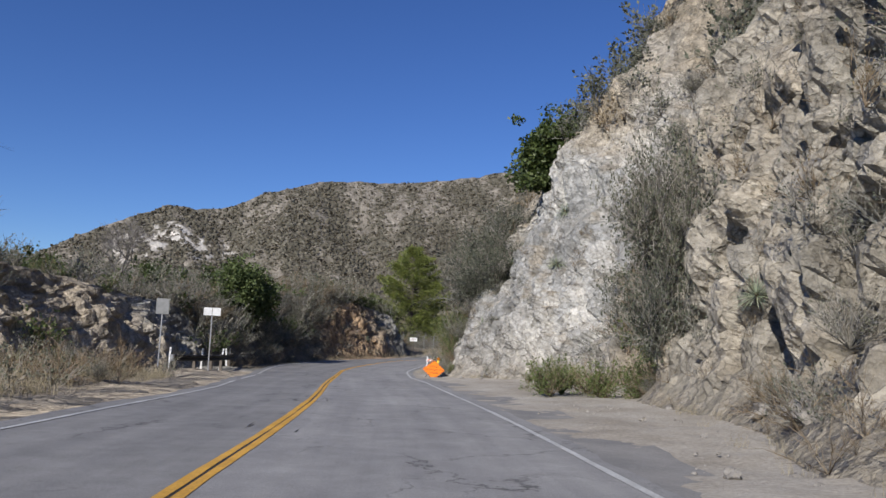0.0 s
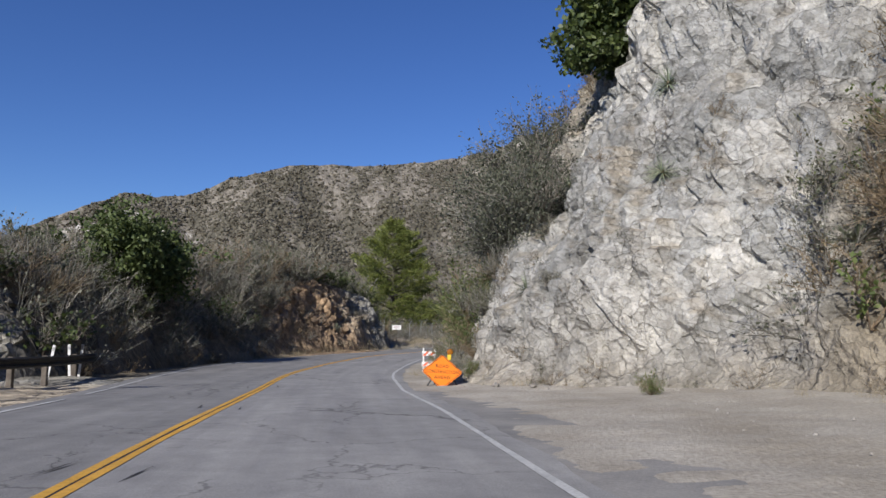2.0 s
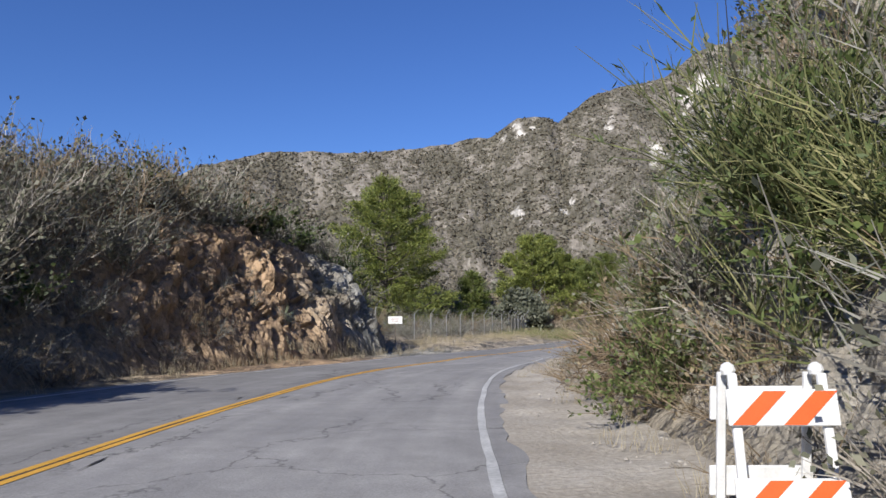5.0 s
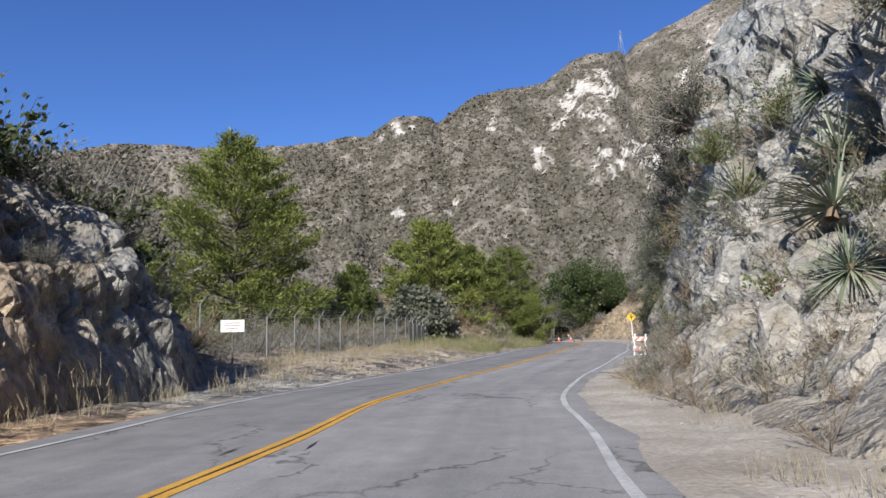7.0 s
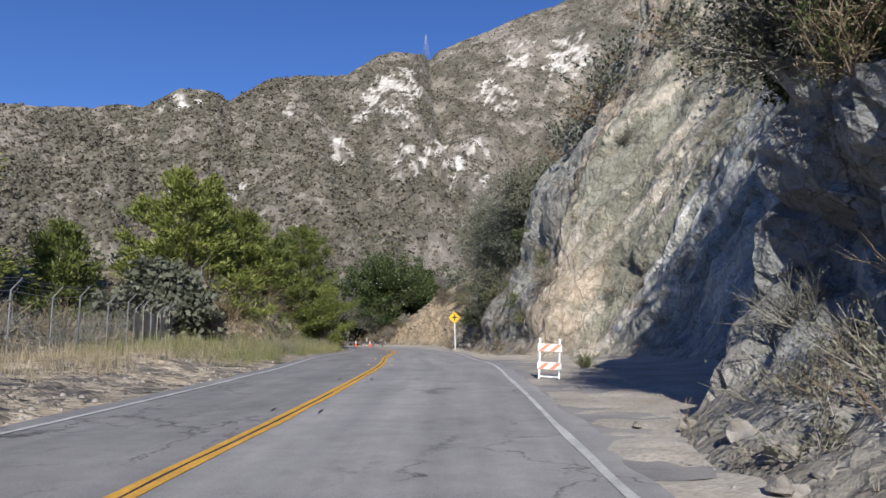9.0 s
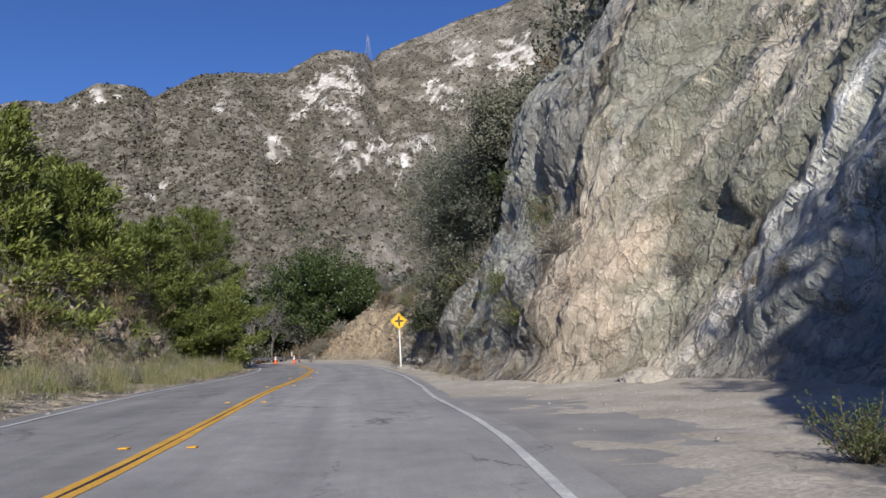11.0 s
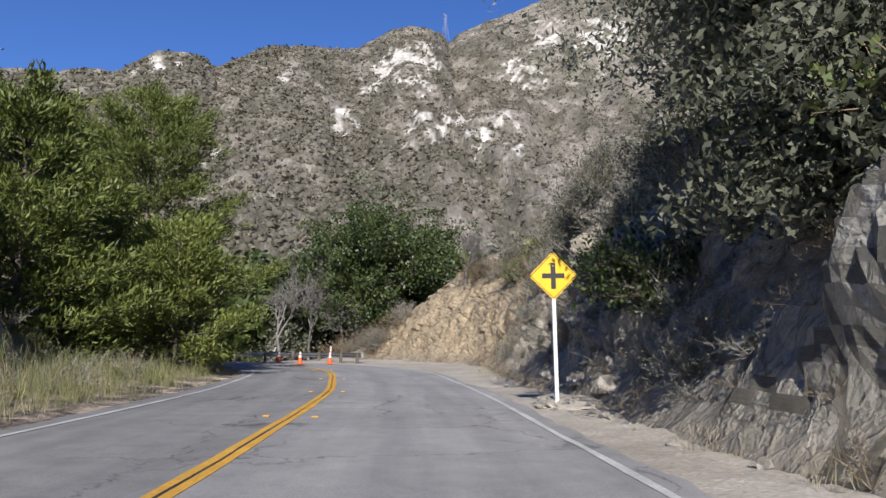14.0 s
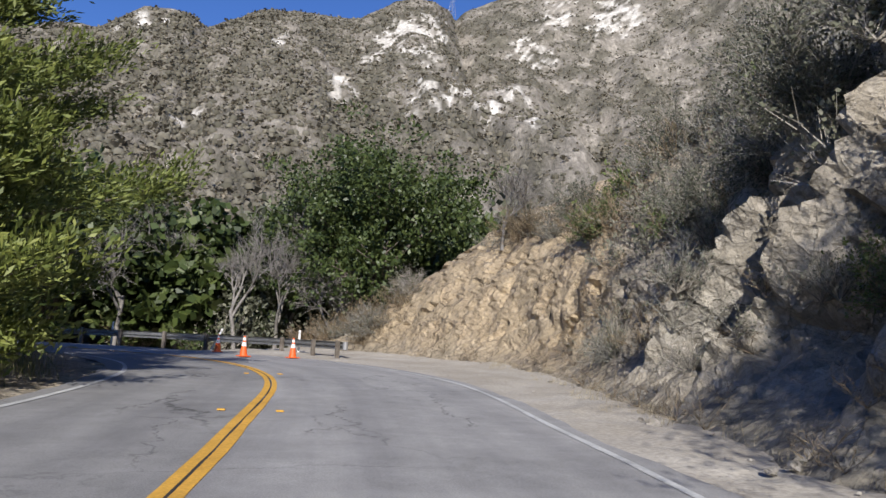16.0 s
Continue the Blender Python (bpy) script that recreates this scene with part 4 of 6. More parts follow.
def broad_tree_shape(seed, height=10.0, leaf_count=26000, trunk=0.28, depth=4, leaf=(0.16, 0.05), low=False):
    """A broad tree: a forked trunk and limbs, leaves gathered in clumps round the branch ends."""
    rng = np.random.default_rng(seed)
    sh = Shape()
    ends = []
    branching(rng, sh, np.zeros(3), np.array([0.05, 0.03, 1.0]), 0.26 * height * (0.5 if low else 1), trunk, depth, ends, 0.45, 0.12)
    e = np.array([q for q, _, d in ends if d <= 1])
    c = e[rng.integers(0, len(e), 620)] + rng.normal(size=(620, 3)) * 0.06 * height
    c = c[c[:, 2] > (0.05 if low else 0.2) * height]
    n = max(1, leaf_count // len(c))
    rad = rng.uniform(0.025, 0.055, (len(c), 1)) * height
    q = np.repeat(c, n, 0) + unit(rng, len(c) * n) * np.repeat(rad, n, 0) * rng.uniform(0.35, 1.0, (len(c) * n, 1)) * np.array([1.25, 1.25, 0.75])
    if leaf_count:
        v, f = leaves(rng, q, leaf[0], leaf[1])
        sh.add(v, f, 1)
    v, f, m = sh.arrays()
    v = v * (height / max(v[:, 2].max(), 1e-3))
    return v, f, m


def bare_tree_shape(seed, height=7.0, depth=5):
    rng = np.random.default_rng(seed)
    sh = Shape()
    ends = []
    branching(rng, sh, np.zeros(3), np.array([0.05, 0.02, 1.0]), 0.3 * height, 0.017 * height, depth, ends, 0.5, 0.25)
    e = np.array([q for q, _, d in ends if d <= 1])
    w = np.array([g for _, g, d in ends if d <= 1])
    i = rng.integers(0, len(e), 900)
    v, f = ribbons(rng, e[i], (w[i] * 0.7 + unit(rng, 900) * 0.5) * 0.07 * height, 0.008)
    sh.add(v, f, 0)
    v, f, m = sh.arrays()
    return v * (height / v[:, 2].max()), f, m


def quad_mesh(name, v, f, materials, index=None, smooth=False):
    me = bpy.data.meshes.new(name)
    me.vertices.add(len(v))
    me.vertices.foreach_set("co", np.ascontiguousarray(v, dtype=np.float32).ravel())
    me.loops.add(len(f) * 4)
    me.loops.foreach_set("vertex_index", np.ascontiguousarray(f, dtype=np.int32).ravel())
    me.polygons.add(len(f))
    me.polygons.foreach_set("loop_start", np.arange(len(f), dtype=np.int32) * 4)
    for m in materials:
        me.materials.append(m)
    if index is not None:
        me.polygons.foreach_set("material_index", np.ascontiguousarray(index, dtype=np.int32))
    me.update(calc_edges=True)
    return me


def take(v, f, m, which):
    f = f[m == which]
    used, inv = np.unique(f, return_inverse=True)
    return v[used], inv.reshape(f.shape)


def plant(name, shape, wood, green, label, category, stem_name="wood", leaf_name="foliage", parts=True):
    """A plant with its woody part and its leaves, standing far below until copied."""
    root = new(name)
    for which, pn, mt in ((0, stem_name, wood), (1, leaf_name, green)):
        if (shape[2] == which).any():
            v, f = take(*shape, which)
            ob = new(pn, quad_mesh(pn, v, f, [mt]))
            ob.parent = root
    return tagged(root, label, category)


def turned(p, size, rng, normal=None, lean=0.35, flat=1.0):
    up = Vector((0, 0, 1)) if normal is None else (Vector((0, 0, 1)) * (1 - lean) + Vector(normal) * lean).normalized()
    q = up.to_track_quat("Z", "Y").to_matrix().to_4x4()
    return Matrix.Translation(p) @ q @ Matrix.Rotation(rng.uniform(0, 6.28), 4, "Z") @ Matrix.Diagonal((size, size, size * flat, 1))


def drop(root):
    for o in (*root.children_recursive, root):
        bpy.data.objects.remove(o)


def place(root, m):
    """A copy of a plant, with its own size."""
    loc, rot, sc = m.decompose()
    ob = copy_thing(root, Matrix.LocRotScale(loc, rot, None))
    ob.scale = sc
    return ob


def merged(name, shape, mats, transforms, label, category):
    """Many copies of one small shape in one mesh."""
    v, f, m = shape
    T = np.array([np.array(t) for t in transforms])
    V = np.einsum("nij,vj->nvi", T[:, :3, :3], v) + T[:, None, :3, 3]
    F = f[None] + (np.arange(len(T)) * len(v))[:, None, None]
    return tagged(new(name, quad_mesh(name, V.reshape(-1, 3), F.reshape(-1, 4), mats, np.tile(m, len(T)))), label, category, kind="stuff")


def cliff_at(s, h):
    """A place on the cut s metres along and about h metres up, and the way out of the rock there."""
    i = int(np.clip(np.searchsorted(SR, s), 1, len(SR) - 2))
    j = int(np.clip(np.searchsorted(HZ, h), 1, len(HZ) - 2))
    n = np.cross(CLIFF[i + 1, j] - CLIFF[i - 1, j], CLIFF[i, j + 1] - CLIFF[i, j - 1])
    n /= np.linalg.norm(n) + 1e-9
    if n[2] < 0:
        n = -n
    return Vector(CLIFF[i, j]), Vector(n)


def bank_at(s, d):
    """A place on the left verge or bank, d metres from the centre line."""
    i = int(np.clip(np.searchsorted(SL, s), 0, len(SL) - 1))
    x, y = at(s, -d)
    j = int(np.argmin((BANK[i, :, 0] - x) ** 2 + (BANK[i, :, 1] - y) ** 2))
    return Vector(BANK[i, j])


RNG = np.random.default_rng(7)
grey_bush = plant("shrub", bush_shape(1, 30, 700, 1500), GREY_TWIG, SAGE, "grey-green twiggy chaparral shrub rooted in the slope", "shrub")
thin_bush = plant("shrub", bush_shape(2, 34, 800, 500), GREY_TWIG, SAGE, "thin grey half-bare chaparral shrub with fine twigs", "shrub")
brown_bush = plant("shrub", bush_shape(3, 30, 800, 700, (0.06, 0.018), 0.6), BROWN_TWIG, BROWN_LEAF, "dry brown buckwheat shrub clinging to the slope", "shrub")
green_bush = plant("shrub", bush_shape(4, 28, 500, 2600, (0.085, 0.026)), BROWN_TWIG, GREEN_LEAF, "green leafy shrub growing beside the road cut", "shrub")
oak_bush = plant("shrub", bush_shape(5, 26, 500, 3600, (0.10, 0.038), 0.7), BARK, OAK_LEAF, "dark green scrub oak shrub", "shrub")
broom_bush = plant("shrub", bush_shape(6, 60, 1300, 1600, (0.10, 0.012), 1.4), GREEN_GRASS, GREEN_LEAF, "green broom shrub with upright whips", "shrub")
mahogany = plant("mahogany", bush_shape(14, 70, 2000, 6500, (0.052, 0.02), 0.75, 0.12, 0.0045), GREY_TWIG, DARK_SAGE, "large grey twiggy mountain mahogany on the rock", "shrub")
yucca = plant("yucca", yucca_shape(8), BROWN_TWIG, YUCCA_LEAF, "spiky pale green yucca rosette on the rock", "yucca", "stump", "rosette")

KINDS = dict(g=grey_bush, t=thin_bush, b=brown_bush, n=green_bush, o=oak_bush, w=broom_bush, y=yucca, m=mahogany)
GROUP = dict(g="shrubs on the cut", t="shrubs on the cut", b="shrubs on the cut", n="shrubs on the cut", o="shrubs on the cut", w="shrubs on the cut", y="yuccas on the cut")


def shrub(kind, p, size, normal=None, lean=0.35, flat=1.0, group=""):
    ob = place(KINDS[kind], turned(p, size, RNG, normal, lean, flat))
    if group or kind in GROUP:
        ob["group"] = group or GROUP[kind]
    return ob


# kind of shrubs, stretch along the road, heights above it, how many, sizes
ZONES = [("wgbnt", 45.6, 60, 0.15, 4.0, 90, 0.45, 0.9), ("gtotb", 89, 97.5, 0.4, 7.5, 13, 0.35, 0.65), ("gbtbn", 25.5, 36.0, 0.4, 14, 110, 0.7, 1.25), ("tgbt", 156, 166.5, 0.6, 4, 22, 0.4, 0.7), ("tgbt", -3, 24, 0.4, 4, 14, 0.4, 0.75), ("tgbg", 0, 26, 3.0, 15, 90, 0.45, 1.0), ("tg", 30, 50, 13, 24, 40, 0.8, 1.4), ("bbt", 4, 24, 0.1, 0.9, 14, 0.35, 0.6), ("gtb", 24, 36, 0.8, 9, 22, 0.7, 1.3), ("tgb", 36, 46, 2.2, 14, 24, 0.2, 0.5), ("gng", 37, 47, 0.05, 0.4, 12, 0.25, 0.45),
         ("gbtwn", 46.5, 64, 0.3, 9, 64, 0.6, 1.15), ("tgb", 50, 66, 8, 16, 26, 0.8, 1.4), ("btgtg", 64, 95, 0.2, 1.8, 60, 0.3, 0.55), ("tgtgb", 64, 92, 1.6, 13, 150, 0.4, 0.8), ("tgbgn", 74, 94, 0.3, 6, 36, 0.4, 0.7),
         ("tg", 98, 125, 7.5, 17, 46, 0.6, 1.1), ("bt", 116, 124, 0.3, 4, 10, 0.3, 0.6), ("tgbn", 123, 137, 0.4, 3.2, 24, 0.25, 0.6), ("tgb", 123, 137, 3, 13, 26, 0.25, 0.6), ("bbt", 122, 142, 0.1, 0.8, 8, 0.3, 0.45),
         ("gtggn", 137, 168, 3.2, 13, 170, 0.7, 1.3), ("bgt", 140, 166, 0.5, 2.2, 30, 0.4, 0.8), ("tbg", 163, 168, 5.0, 11, 34, 0.7, 1.1), ("tbb", 168, 172, 6.0, 9, 26, 0.6, 1.0), ("bbt", 173.4, 176.5, 0.3, 3, 34, 0.6, 1.0)]
REST = {k: [] for k in KINDS}


def scatter(kinds, n, where, sizes, single, lean, group):
    """Shrubs over a stretch: some stand as single plants, the rest join the brush."""
    for j in range(n):
        p, nn = where()
        kind, size = kinds[RNG.integers(len(kinds))], RNG.uniform(*sizes)
        if j < n * single:
            shrub(kind, p, size, nn, lean, group=group)
        else:
            REST[kind].append(turned(p, size * 1.05, RNG, nn, lean))


for kinds, s0, s1, h0, h1, n, a, b in ZONES:
    def on_cut():
        p, nn = cliff_at(RNG.uniform(s0, s1), RNG.uniform(h0, h1))
        return p - nn * 0.15, nn

    scatter(kinds, n, on_cut, (a, b), 0.11, 0.4, "shrubs on the cut")
# large plants seen one by one
for k, s, h, size in (("m", 26, 6.0, 1.5), ("o", 30, 1.0, 1.2), ("n", 25.5, 0.2, 1.3), ("b", 31, 3.5, 1.8), ("n", 21.5, 0.15, 0.8), ("w", 22.5, 0.1, 0.7), ("b", 13, 0.4, 0.6), ("t", 9.5, 1.5, 0.6),
                      ("g", 45.3, 1.2, 0.7), ("t", 46.2, 3.6, 1.0), ("m", 46.2, 6.0, 1.7), ("g", 45.2, 0.3, 0.6), ("g", 46.4, 2.4, 0.9), ("m", 47.5, 4.5, 2.3), ("m", 49.5, 6.5, 2.4), ("m", 51.5, 9, 2.2), ("w", 50, 1.6, 1.3), ("w", 53.5, 1.5, 1.2), ("w", 55.5, 1.8, 1.4), ("n", 49.5, 2.2, 1.5), ("n", 50, 0.5, 0.7), ("g", 48, 2.0, 1.5), ("o", 53.5, 6.0, 1.9), ("o", 57, 7.5, 2.0),
                      ("m", 96.5, 4.8, 1.3), ("m", 94.8, 6.0, 1.4), ("n", 95.5, 4.4, 0.7), ("m", 97.6, 6.4, 1.4), ("m", 93, 7.5, 1.4), ("g", 95.5, 1.2, 0.5), ("t", 96.5, 1.4, 0.6), ("g", 93, 1.6, 0.5), ("n", 89, 6.5, 0.9), ("b", 90.5, 2.2, 0.6), ("g", 86.5, 0.3, 0.6), ("n", 128.5, 5.0, 0.75), ("n", 127, 1.6, 0.7), ("g", 125, 3.4, 0.9), ("o", 131.5, 6.5, 0.7),
                      ("m", 138.5, 3.8, 1.4), ("m", 143.5, 3.4, 1.5), ("m", 145.5, 6.5, 1.8), ("m", 149, 8.0, 1.8), ("m", 152.5, 6.5, 1.7), ("m", 156.5, 6.5, 1.7), ("m", 150, 5.6, 1.4), ("m", 154, 5.2, 1.3), ("m", 158.5, 5.4, 1.4), ("m", 161, 5.2, 1.2), ("m", 163.5, 5.0, 1.2), ("n", 155.5, 2.0, 0.7), ("b", 151.5, 1.2, 0.6), ("m", 147, 8.5, 2.0), ("m", 162, 6.8, 1.5), ("t", 173.6, 3.4, 1.0), ("b", 170.5, 7.0, 1.2), ("t", 174.4, 0.9, 1.0), ("m", 169.5, 8.0, 1.3), ("m", 167, 10.5, 1.5), ("m", 164.5, 12.5, 1.7), ("o", 146, 1.8, 1.3), ("n", 152, 2.6, 1.2)):
    p, nn = cliff_at(s, h)
    shrub(k, p - nn * 0.2, size, nn, 0.3)
for k, s, d, size in (("n", 23.4, 7.3, 0.8), ("w", 24.6, 8.0, 0.75), ("n", 22.2, 8.6, 0.75), ("b", 25.6, 9.2, 0.7), ("n", 111, 6.6, 0.35), ("w", 97.5, 6.4, 0.3), ("n", 36, 9.5, 0.3)):
    x, y = at(s, d)
    shrub(k, Vector((x, y, road_z(s) + max(d - 5, 0) * 0.02)), size, group="shrubs on the shoulder")
for s, h, size in ((15.6, 2.6, 0.6), (92.4, 4.4, 1.1), (43.2, 2.9, 0.7), (40.6, 6.7, 0.7), (40.0, 6.5, 0.8), (66, 3.2, 0.9), (69, 5.5, 1.0), (71, 2.6, 0.95), (73.5, 5.0, 1.1), (76, 3.6, 1.1), (79, 6.2, 1.2), (83, 3.4, 1.35), (86, 5.0, 1.5), (88.5, 4.4, 1.3), (78, 8.5, 1.2), (84, 7.5, 1.3), (35, 3.4, 0.9), (46, 8.5, 0.8), (41.5, 10, 0.8), (44.5, 7.0, 0.7), (81, 2.2, 1.0), (90.5, 4.6, 1.2), (87.5, 7.0, 1.2)):
    p, nn = cliff_at(s, h)
    shrub("y", p + nn * 0.1, size * 1.1, nn, 0.45)
# the brush on the high slopes is past counting
for nm, sh, mats, n, a, b in (("brush", bush_shape(11, 12, 80, 260, (0.16, 0.055), slim=True), [GREY_TWIG, SAGE], 420, 0.9, 2.0), ("brush", bush_shape(12, 12, 110, 170, (0.15, 0.05), slim=True), [BROWN_TWIG, BROWN_LEAF], 200, 0.8, 1.5)):
    tr = []
    for _ in range(n):
        p, nn = cliff_at(RNG.uniform(-30, 160), RNG.uniform(12, 38))
        tr.append(turned(p, RNG.uniform(a, b), RNG, nn, 0.3))
    merged(nm, sh, mats, tr, "grey-green brush covering the high slope", "brush")
low = []
for _ in range(620):
    s = RNG.uniform(-4, 178)
    p, nn = cliff_at(s, RNG.uniform(0, 1) ** 2 * 10 if not 97 < s < 122 else RNG.uniform(7, 12))
    low.append(turned(p, RNG.uniform(0.25, 0.6), RNG, nn, 0.5))
merged("dry_weeds", bush_shape(13, 8, 60, 40, (0.06, 0.015), slim=True), [BROWN_TWIG, BROWN_LEAF], low, "small dry weeds in the cracks of the rock", "weeds")

# ---- left bank plants ----
LZONES = [("bbgb", -4, 30, 6.0, 11, 80, 0.45, 0.85), ("tgotg", 45, 73, 6.8, 10.5, 80, 0.8, 1.4), ("bbtg", -4, 29, 8.5, 15, 40, 0.5, 0.95), ("gtno", -4, 32, 15, 32, 40, 0.9, 1.8), ("tgn", 30, 46, 12, 26, 34, 0.7, 1.4), ("tgbgt", 45, 72, 7.2, 13, 84, 0.8, 1.5), ("gto", 45, 75, 13, 26, 40, 1.0, 1.8), ("bt", 46, 74, 5.9, 7.4, 26, 0.5, 0.9),
          ("gtgot", 75, 91, 8.6, 15, 80, 1.0, 1.6), ("gtgb", 62, 80, 8.6, 12.5, 70, 1.0, 1.8), ("tg", 73, 91, 6, 8.5, 16, 0.3, 0.6), ("tbgt", 94, 134, 12.0, 17, 62, 0.8, 1.5), ("gtn", 96, 136, 17, 34, 50, 1.0, 2.0), ("bbbt", 131, 158, 8.5, 16, 110, 0.55, 1.15), ("nwg", 116, 164, 4.8, 7.4, 80, 0.22, 0.42), ("gbtgg", 118, 164, 5.2, 8, 90, 0.3, 0.6)]
for kinds, s0, s1, d0, d1, n, a, b in LZONES:
    scatter(kinds, n, lambda: (bank_at(RNG.uniform(s0, s1), RNG.uniform(d0, d1)) - Vector((0, 0, 0.08)), None), (a, b), 0.05, 0.0, "shrubs on the bank")
for s, d, size in ((78, 6.6, 0.7), (81.5, 6.4, 0.6)):
    shrub("y", bank_at(s, d), size, (0.7, -0.3, 0.6), 0.5)


def ground_at(x, y):
    """Height of the ground away from the road."""
    i = int(np.argmin((LINE[:, 0] - x) ** 2 + (LINE[:, 1] - y) ** 2))
    r = float(np.hypot(LINE[i, 0] - x, LINE[i, 1] - y))
    g = float(G[np.argmin(np.abs(gx[:, 0] - x)), np.argmin(np.abs(gy[0] - y)), 2])
    k = min(max((r - 7) / 16, 0), 1)
    return float(road_z(ARC[i])) * (1 - k) + g * k


# grass along the verges
for mats, zones, hgt, seed in (([STRAW, STRAW], ((-8, 32, 5.8, 12, 760), (94, 132, 5.6, 11, 420), (132, 166, 4.4, 10, 170), (60, 92, 4.6, 5.6, 60)), 0.34, 31), ([GREEN_GRASS, GREEN_GRASS], ((112, 164, 4.3, 10, 900), (-8, 30, 8, 13, 160)), 0.5, 32)):
    tr = []
    for s0, s1, d0, d1, n in zones:
        for _ in range(n):
            tr.append(turned(bank_at(RNG.uniform(s0, s1), RNG.uniform(d0, d1)) - Vector((0, 0, 0.03)), RNG.uniform(0.5, 1.25), RNG))
    merged("grass", tuft_shape(seed, 30, hgt, 0.5), mats, tr, "dry roadside grass", "grass")
tr = []
for _ in range(280):
    s = RNG.uniform(0, 170)
    d = along(FOOT_R, s) - abs(RNG.normal()) * 0.7
    if d > along(RIGHT_EDGE, s) + 0.7:
        x, y = at(s, d)
        tr.append(turned((x, y, road_z(s) + 0.03 + max(d - 5, 0) * 0.02), RNG.uniform(0.3, 0.65), RNG))
merged("grass", tuft_shape(33, 30, 0.4, 0.5), [STRAW, STRAW], tr, "dry grass tufts along the foot of the cut", "grass")

# ---- trees ----
def tree(shape, p, wood, green, name, label, category="tree", turn=0.0):
    root = plant(name, shape, wood, green, label, category, "trunk", "crown")
    root.matrix_world = Matrix.Translation(p) @ Matrix.Rotation(turn, 4, "Z")
    return root


def on_ground(x, y, sink=0.15):
    return Vector((x, y, ground_at(x, y) - sink))


tree(pine_shape(41, 18.5, 8.6, 12, (0.34, 0.045)), on_ground(-7.4, 127.5), BARK, PINE_LEAF, "pine_tree", "tall full green pine behind the fence", turn=0.4)
tree(pine_shape(42, 8.5, 3.0, 11, (0.32, 0.045)), on_ground(2.2, 133), BARK, PINE_LEAF, "pine_tree", "small slender green pine behind the fence")
tree(pine_shape(43, 15.5, 6.2, 20, (0.3, 0.036)), on_ground(14.6, 158), BARK, PINE_LEAF, "pine_tree", "tall bright green pine above the rocky bank")
tree(pine_shape(44, 12.0, 5.6, 34, (0.2, 0.026)), on_ground(23.6, 157.5), BARK, PINE_LEAF, "pine_tree", "yellow-green pine inside the bend", turn=1.0)
tree(pine_shape(45, 5.5, 3.0, 26, (0.22, 0.03)), on_ground(24.6, 152.8), BARK, PINE_LEAF, "pine_tree", "low spreading young pine inside the bend")
tree(pine_shape(46, 10.0, 4.2, 20, (0.3, 0.036)), on_ground(19.5, 151.5), BARK, PINE_LEAF, "pine_tree", "dark green pine on the rocky bank")
tree(pine_shape(48, 12.6, 5.2, 11, (0.36, 0.05)), on_ground(9.8, 136.3), BARK, PINE_LEAF, "pine_tree", "broad olive-green pine behind the fence", turn=0.7)
tree(pine_shape(49, 10.5, 4.4, 11, (0.34, 0.05)), on_ground(14.0, 140.5), BARK, PINE_LEAF, "pine_tree", "olive-green pine behind the fence beside a broader one")
tree(pine_shape(50, 11.5, 5.0, 11, (0.34, 0.05)), on_ground(20.5, 164), BARK, PINE_LEAF, "pine_tree", "shaded dark pine inside the bend")
tree(broad_tree_shape(62, 6.6, 16000, 0.18, 4, (0.19, 0.075), True), on_ground(8.2, 131.5), BARK, SAGE, "oak_tree", "dusky grey-green oak just behind the fence")
for i, (x, y, hgt) in enumerate(((36, 187, 11.0), (41, 190, 13.0), (49, 187, 13.5), (53, 183, 11.5), (58, 192, 15.0), (31, 188, 9.5), (62, 186, 13.0), (24, 191, 11.0))):
    tree(broad_tree_shape(131 + i, hgt, 11000, 0.24, 4, (0.3, 0.13), True), on_ground(x, y), BARK, (OAK_LEAF, SAGE, OAK_LEAF)[i % 3], "oak_tree", ("dark live oak in the belt beyond the bend", "dusky green oak in the belt beyond the bend", "dark live oak in the belt beyond the bend")[i % 3])
tree(pine_shape(47, 10, 3.2, 10, (0.34, 0.05)), on_ground(-14.5, 133), BARK, PINE_LEAF, "pine_tree", "green pine behind a taller one")
tree(broad_tree_shape(51, 18.5, 42000, 0.36, 4, (0.21, 0.08)), on_ground(44.5, 183), BARK, OAK_LEAF, "oak_tree", "large round dark green live oak beyond the bend")
tree(broad_tree_shape(52, 7.5, 12000, 0.2, 4, (0.18, 0.06), True), on_ground(37, 186), BARK, SAGE, "oak_tree", "dull grey-green tree behind the guardrail")
tree(broad_tree_shape(53, 15.0, 12000, 0.25, 4, (0.25, 0.1)), on_ground(54, 190), BARK, OAK_LEAF, "oak_tree", "dark live oak further back beyond the bend")
tree(broad_tree_shape(54, 9.0, 14000, 0.25, 4, (0.23, 0.085), True), on_ground(9.5, 143), BARK, SAGE, "oak_tree", "grey-green rounded tree behind the fence")
tree(broad_tree_shape(55, 12.5, 12000, 0.25, 4, (0.25, 0.09), True), on_ground(26, 186), BARK, OAK_LEAF, "oak_tree", "dark live oak in the valley behind the bend")
tree(broad_tree_shape(56, 11.5, 10000, 0.22, 4, (0.25, 0.09), True), on_ground(16, 188), BARK, SAGE, "oak_tree", "dull green tree in the valley behind the bend")
tree(broad_tree_shape(57, 5.6, 17000, 0.14, 4, (0.105, 0.04), True), bank_at(54.5, 8.6), BARK, GREEN_LEAF, "oak_tree", "leafy green tree on the roadside bank")
tree(broad_tree_shape(58, 6.3, 34000, 0.2, 4, (0.12, 0.05), True), Vector((7.5, 47.2, 10.7)), BARK, OAK_LEAF, "oak_tree", "dark green live oak on top of the white rock")
p, nn = cliff_at(64, 17.5)
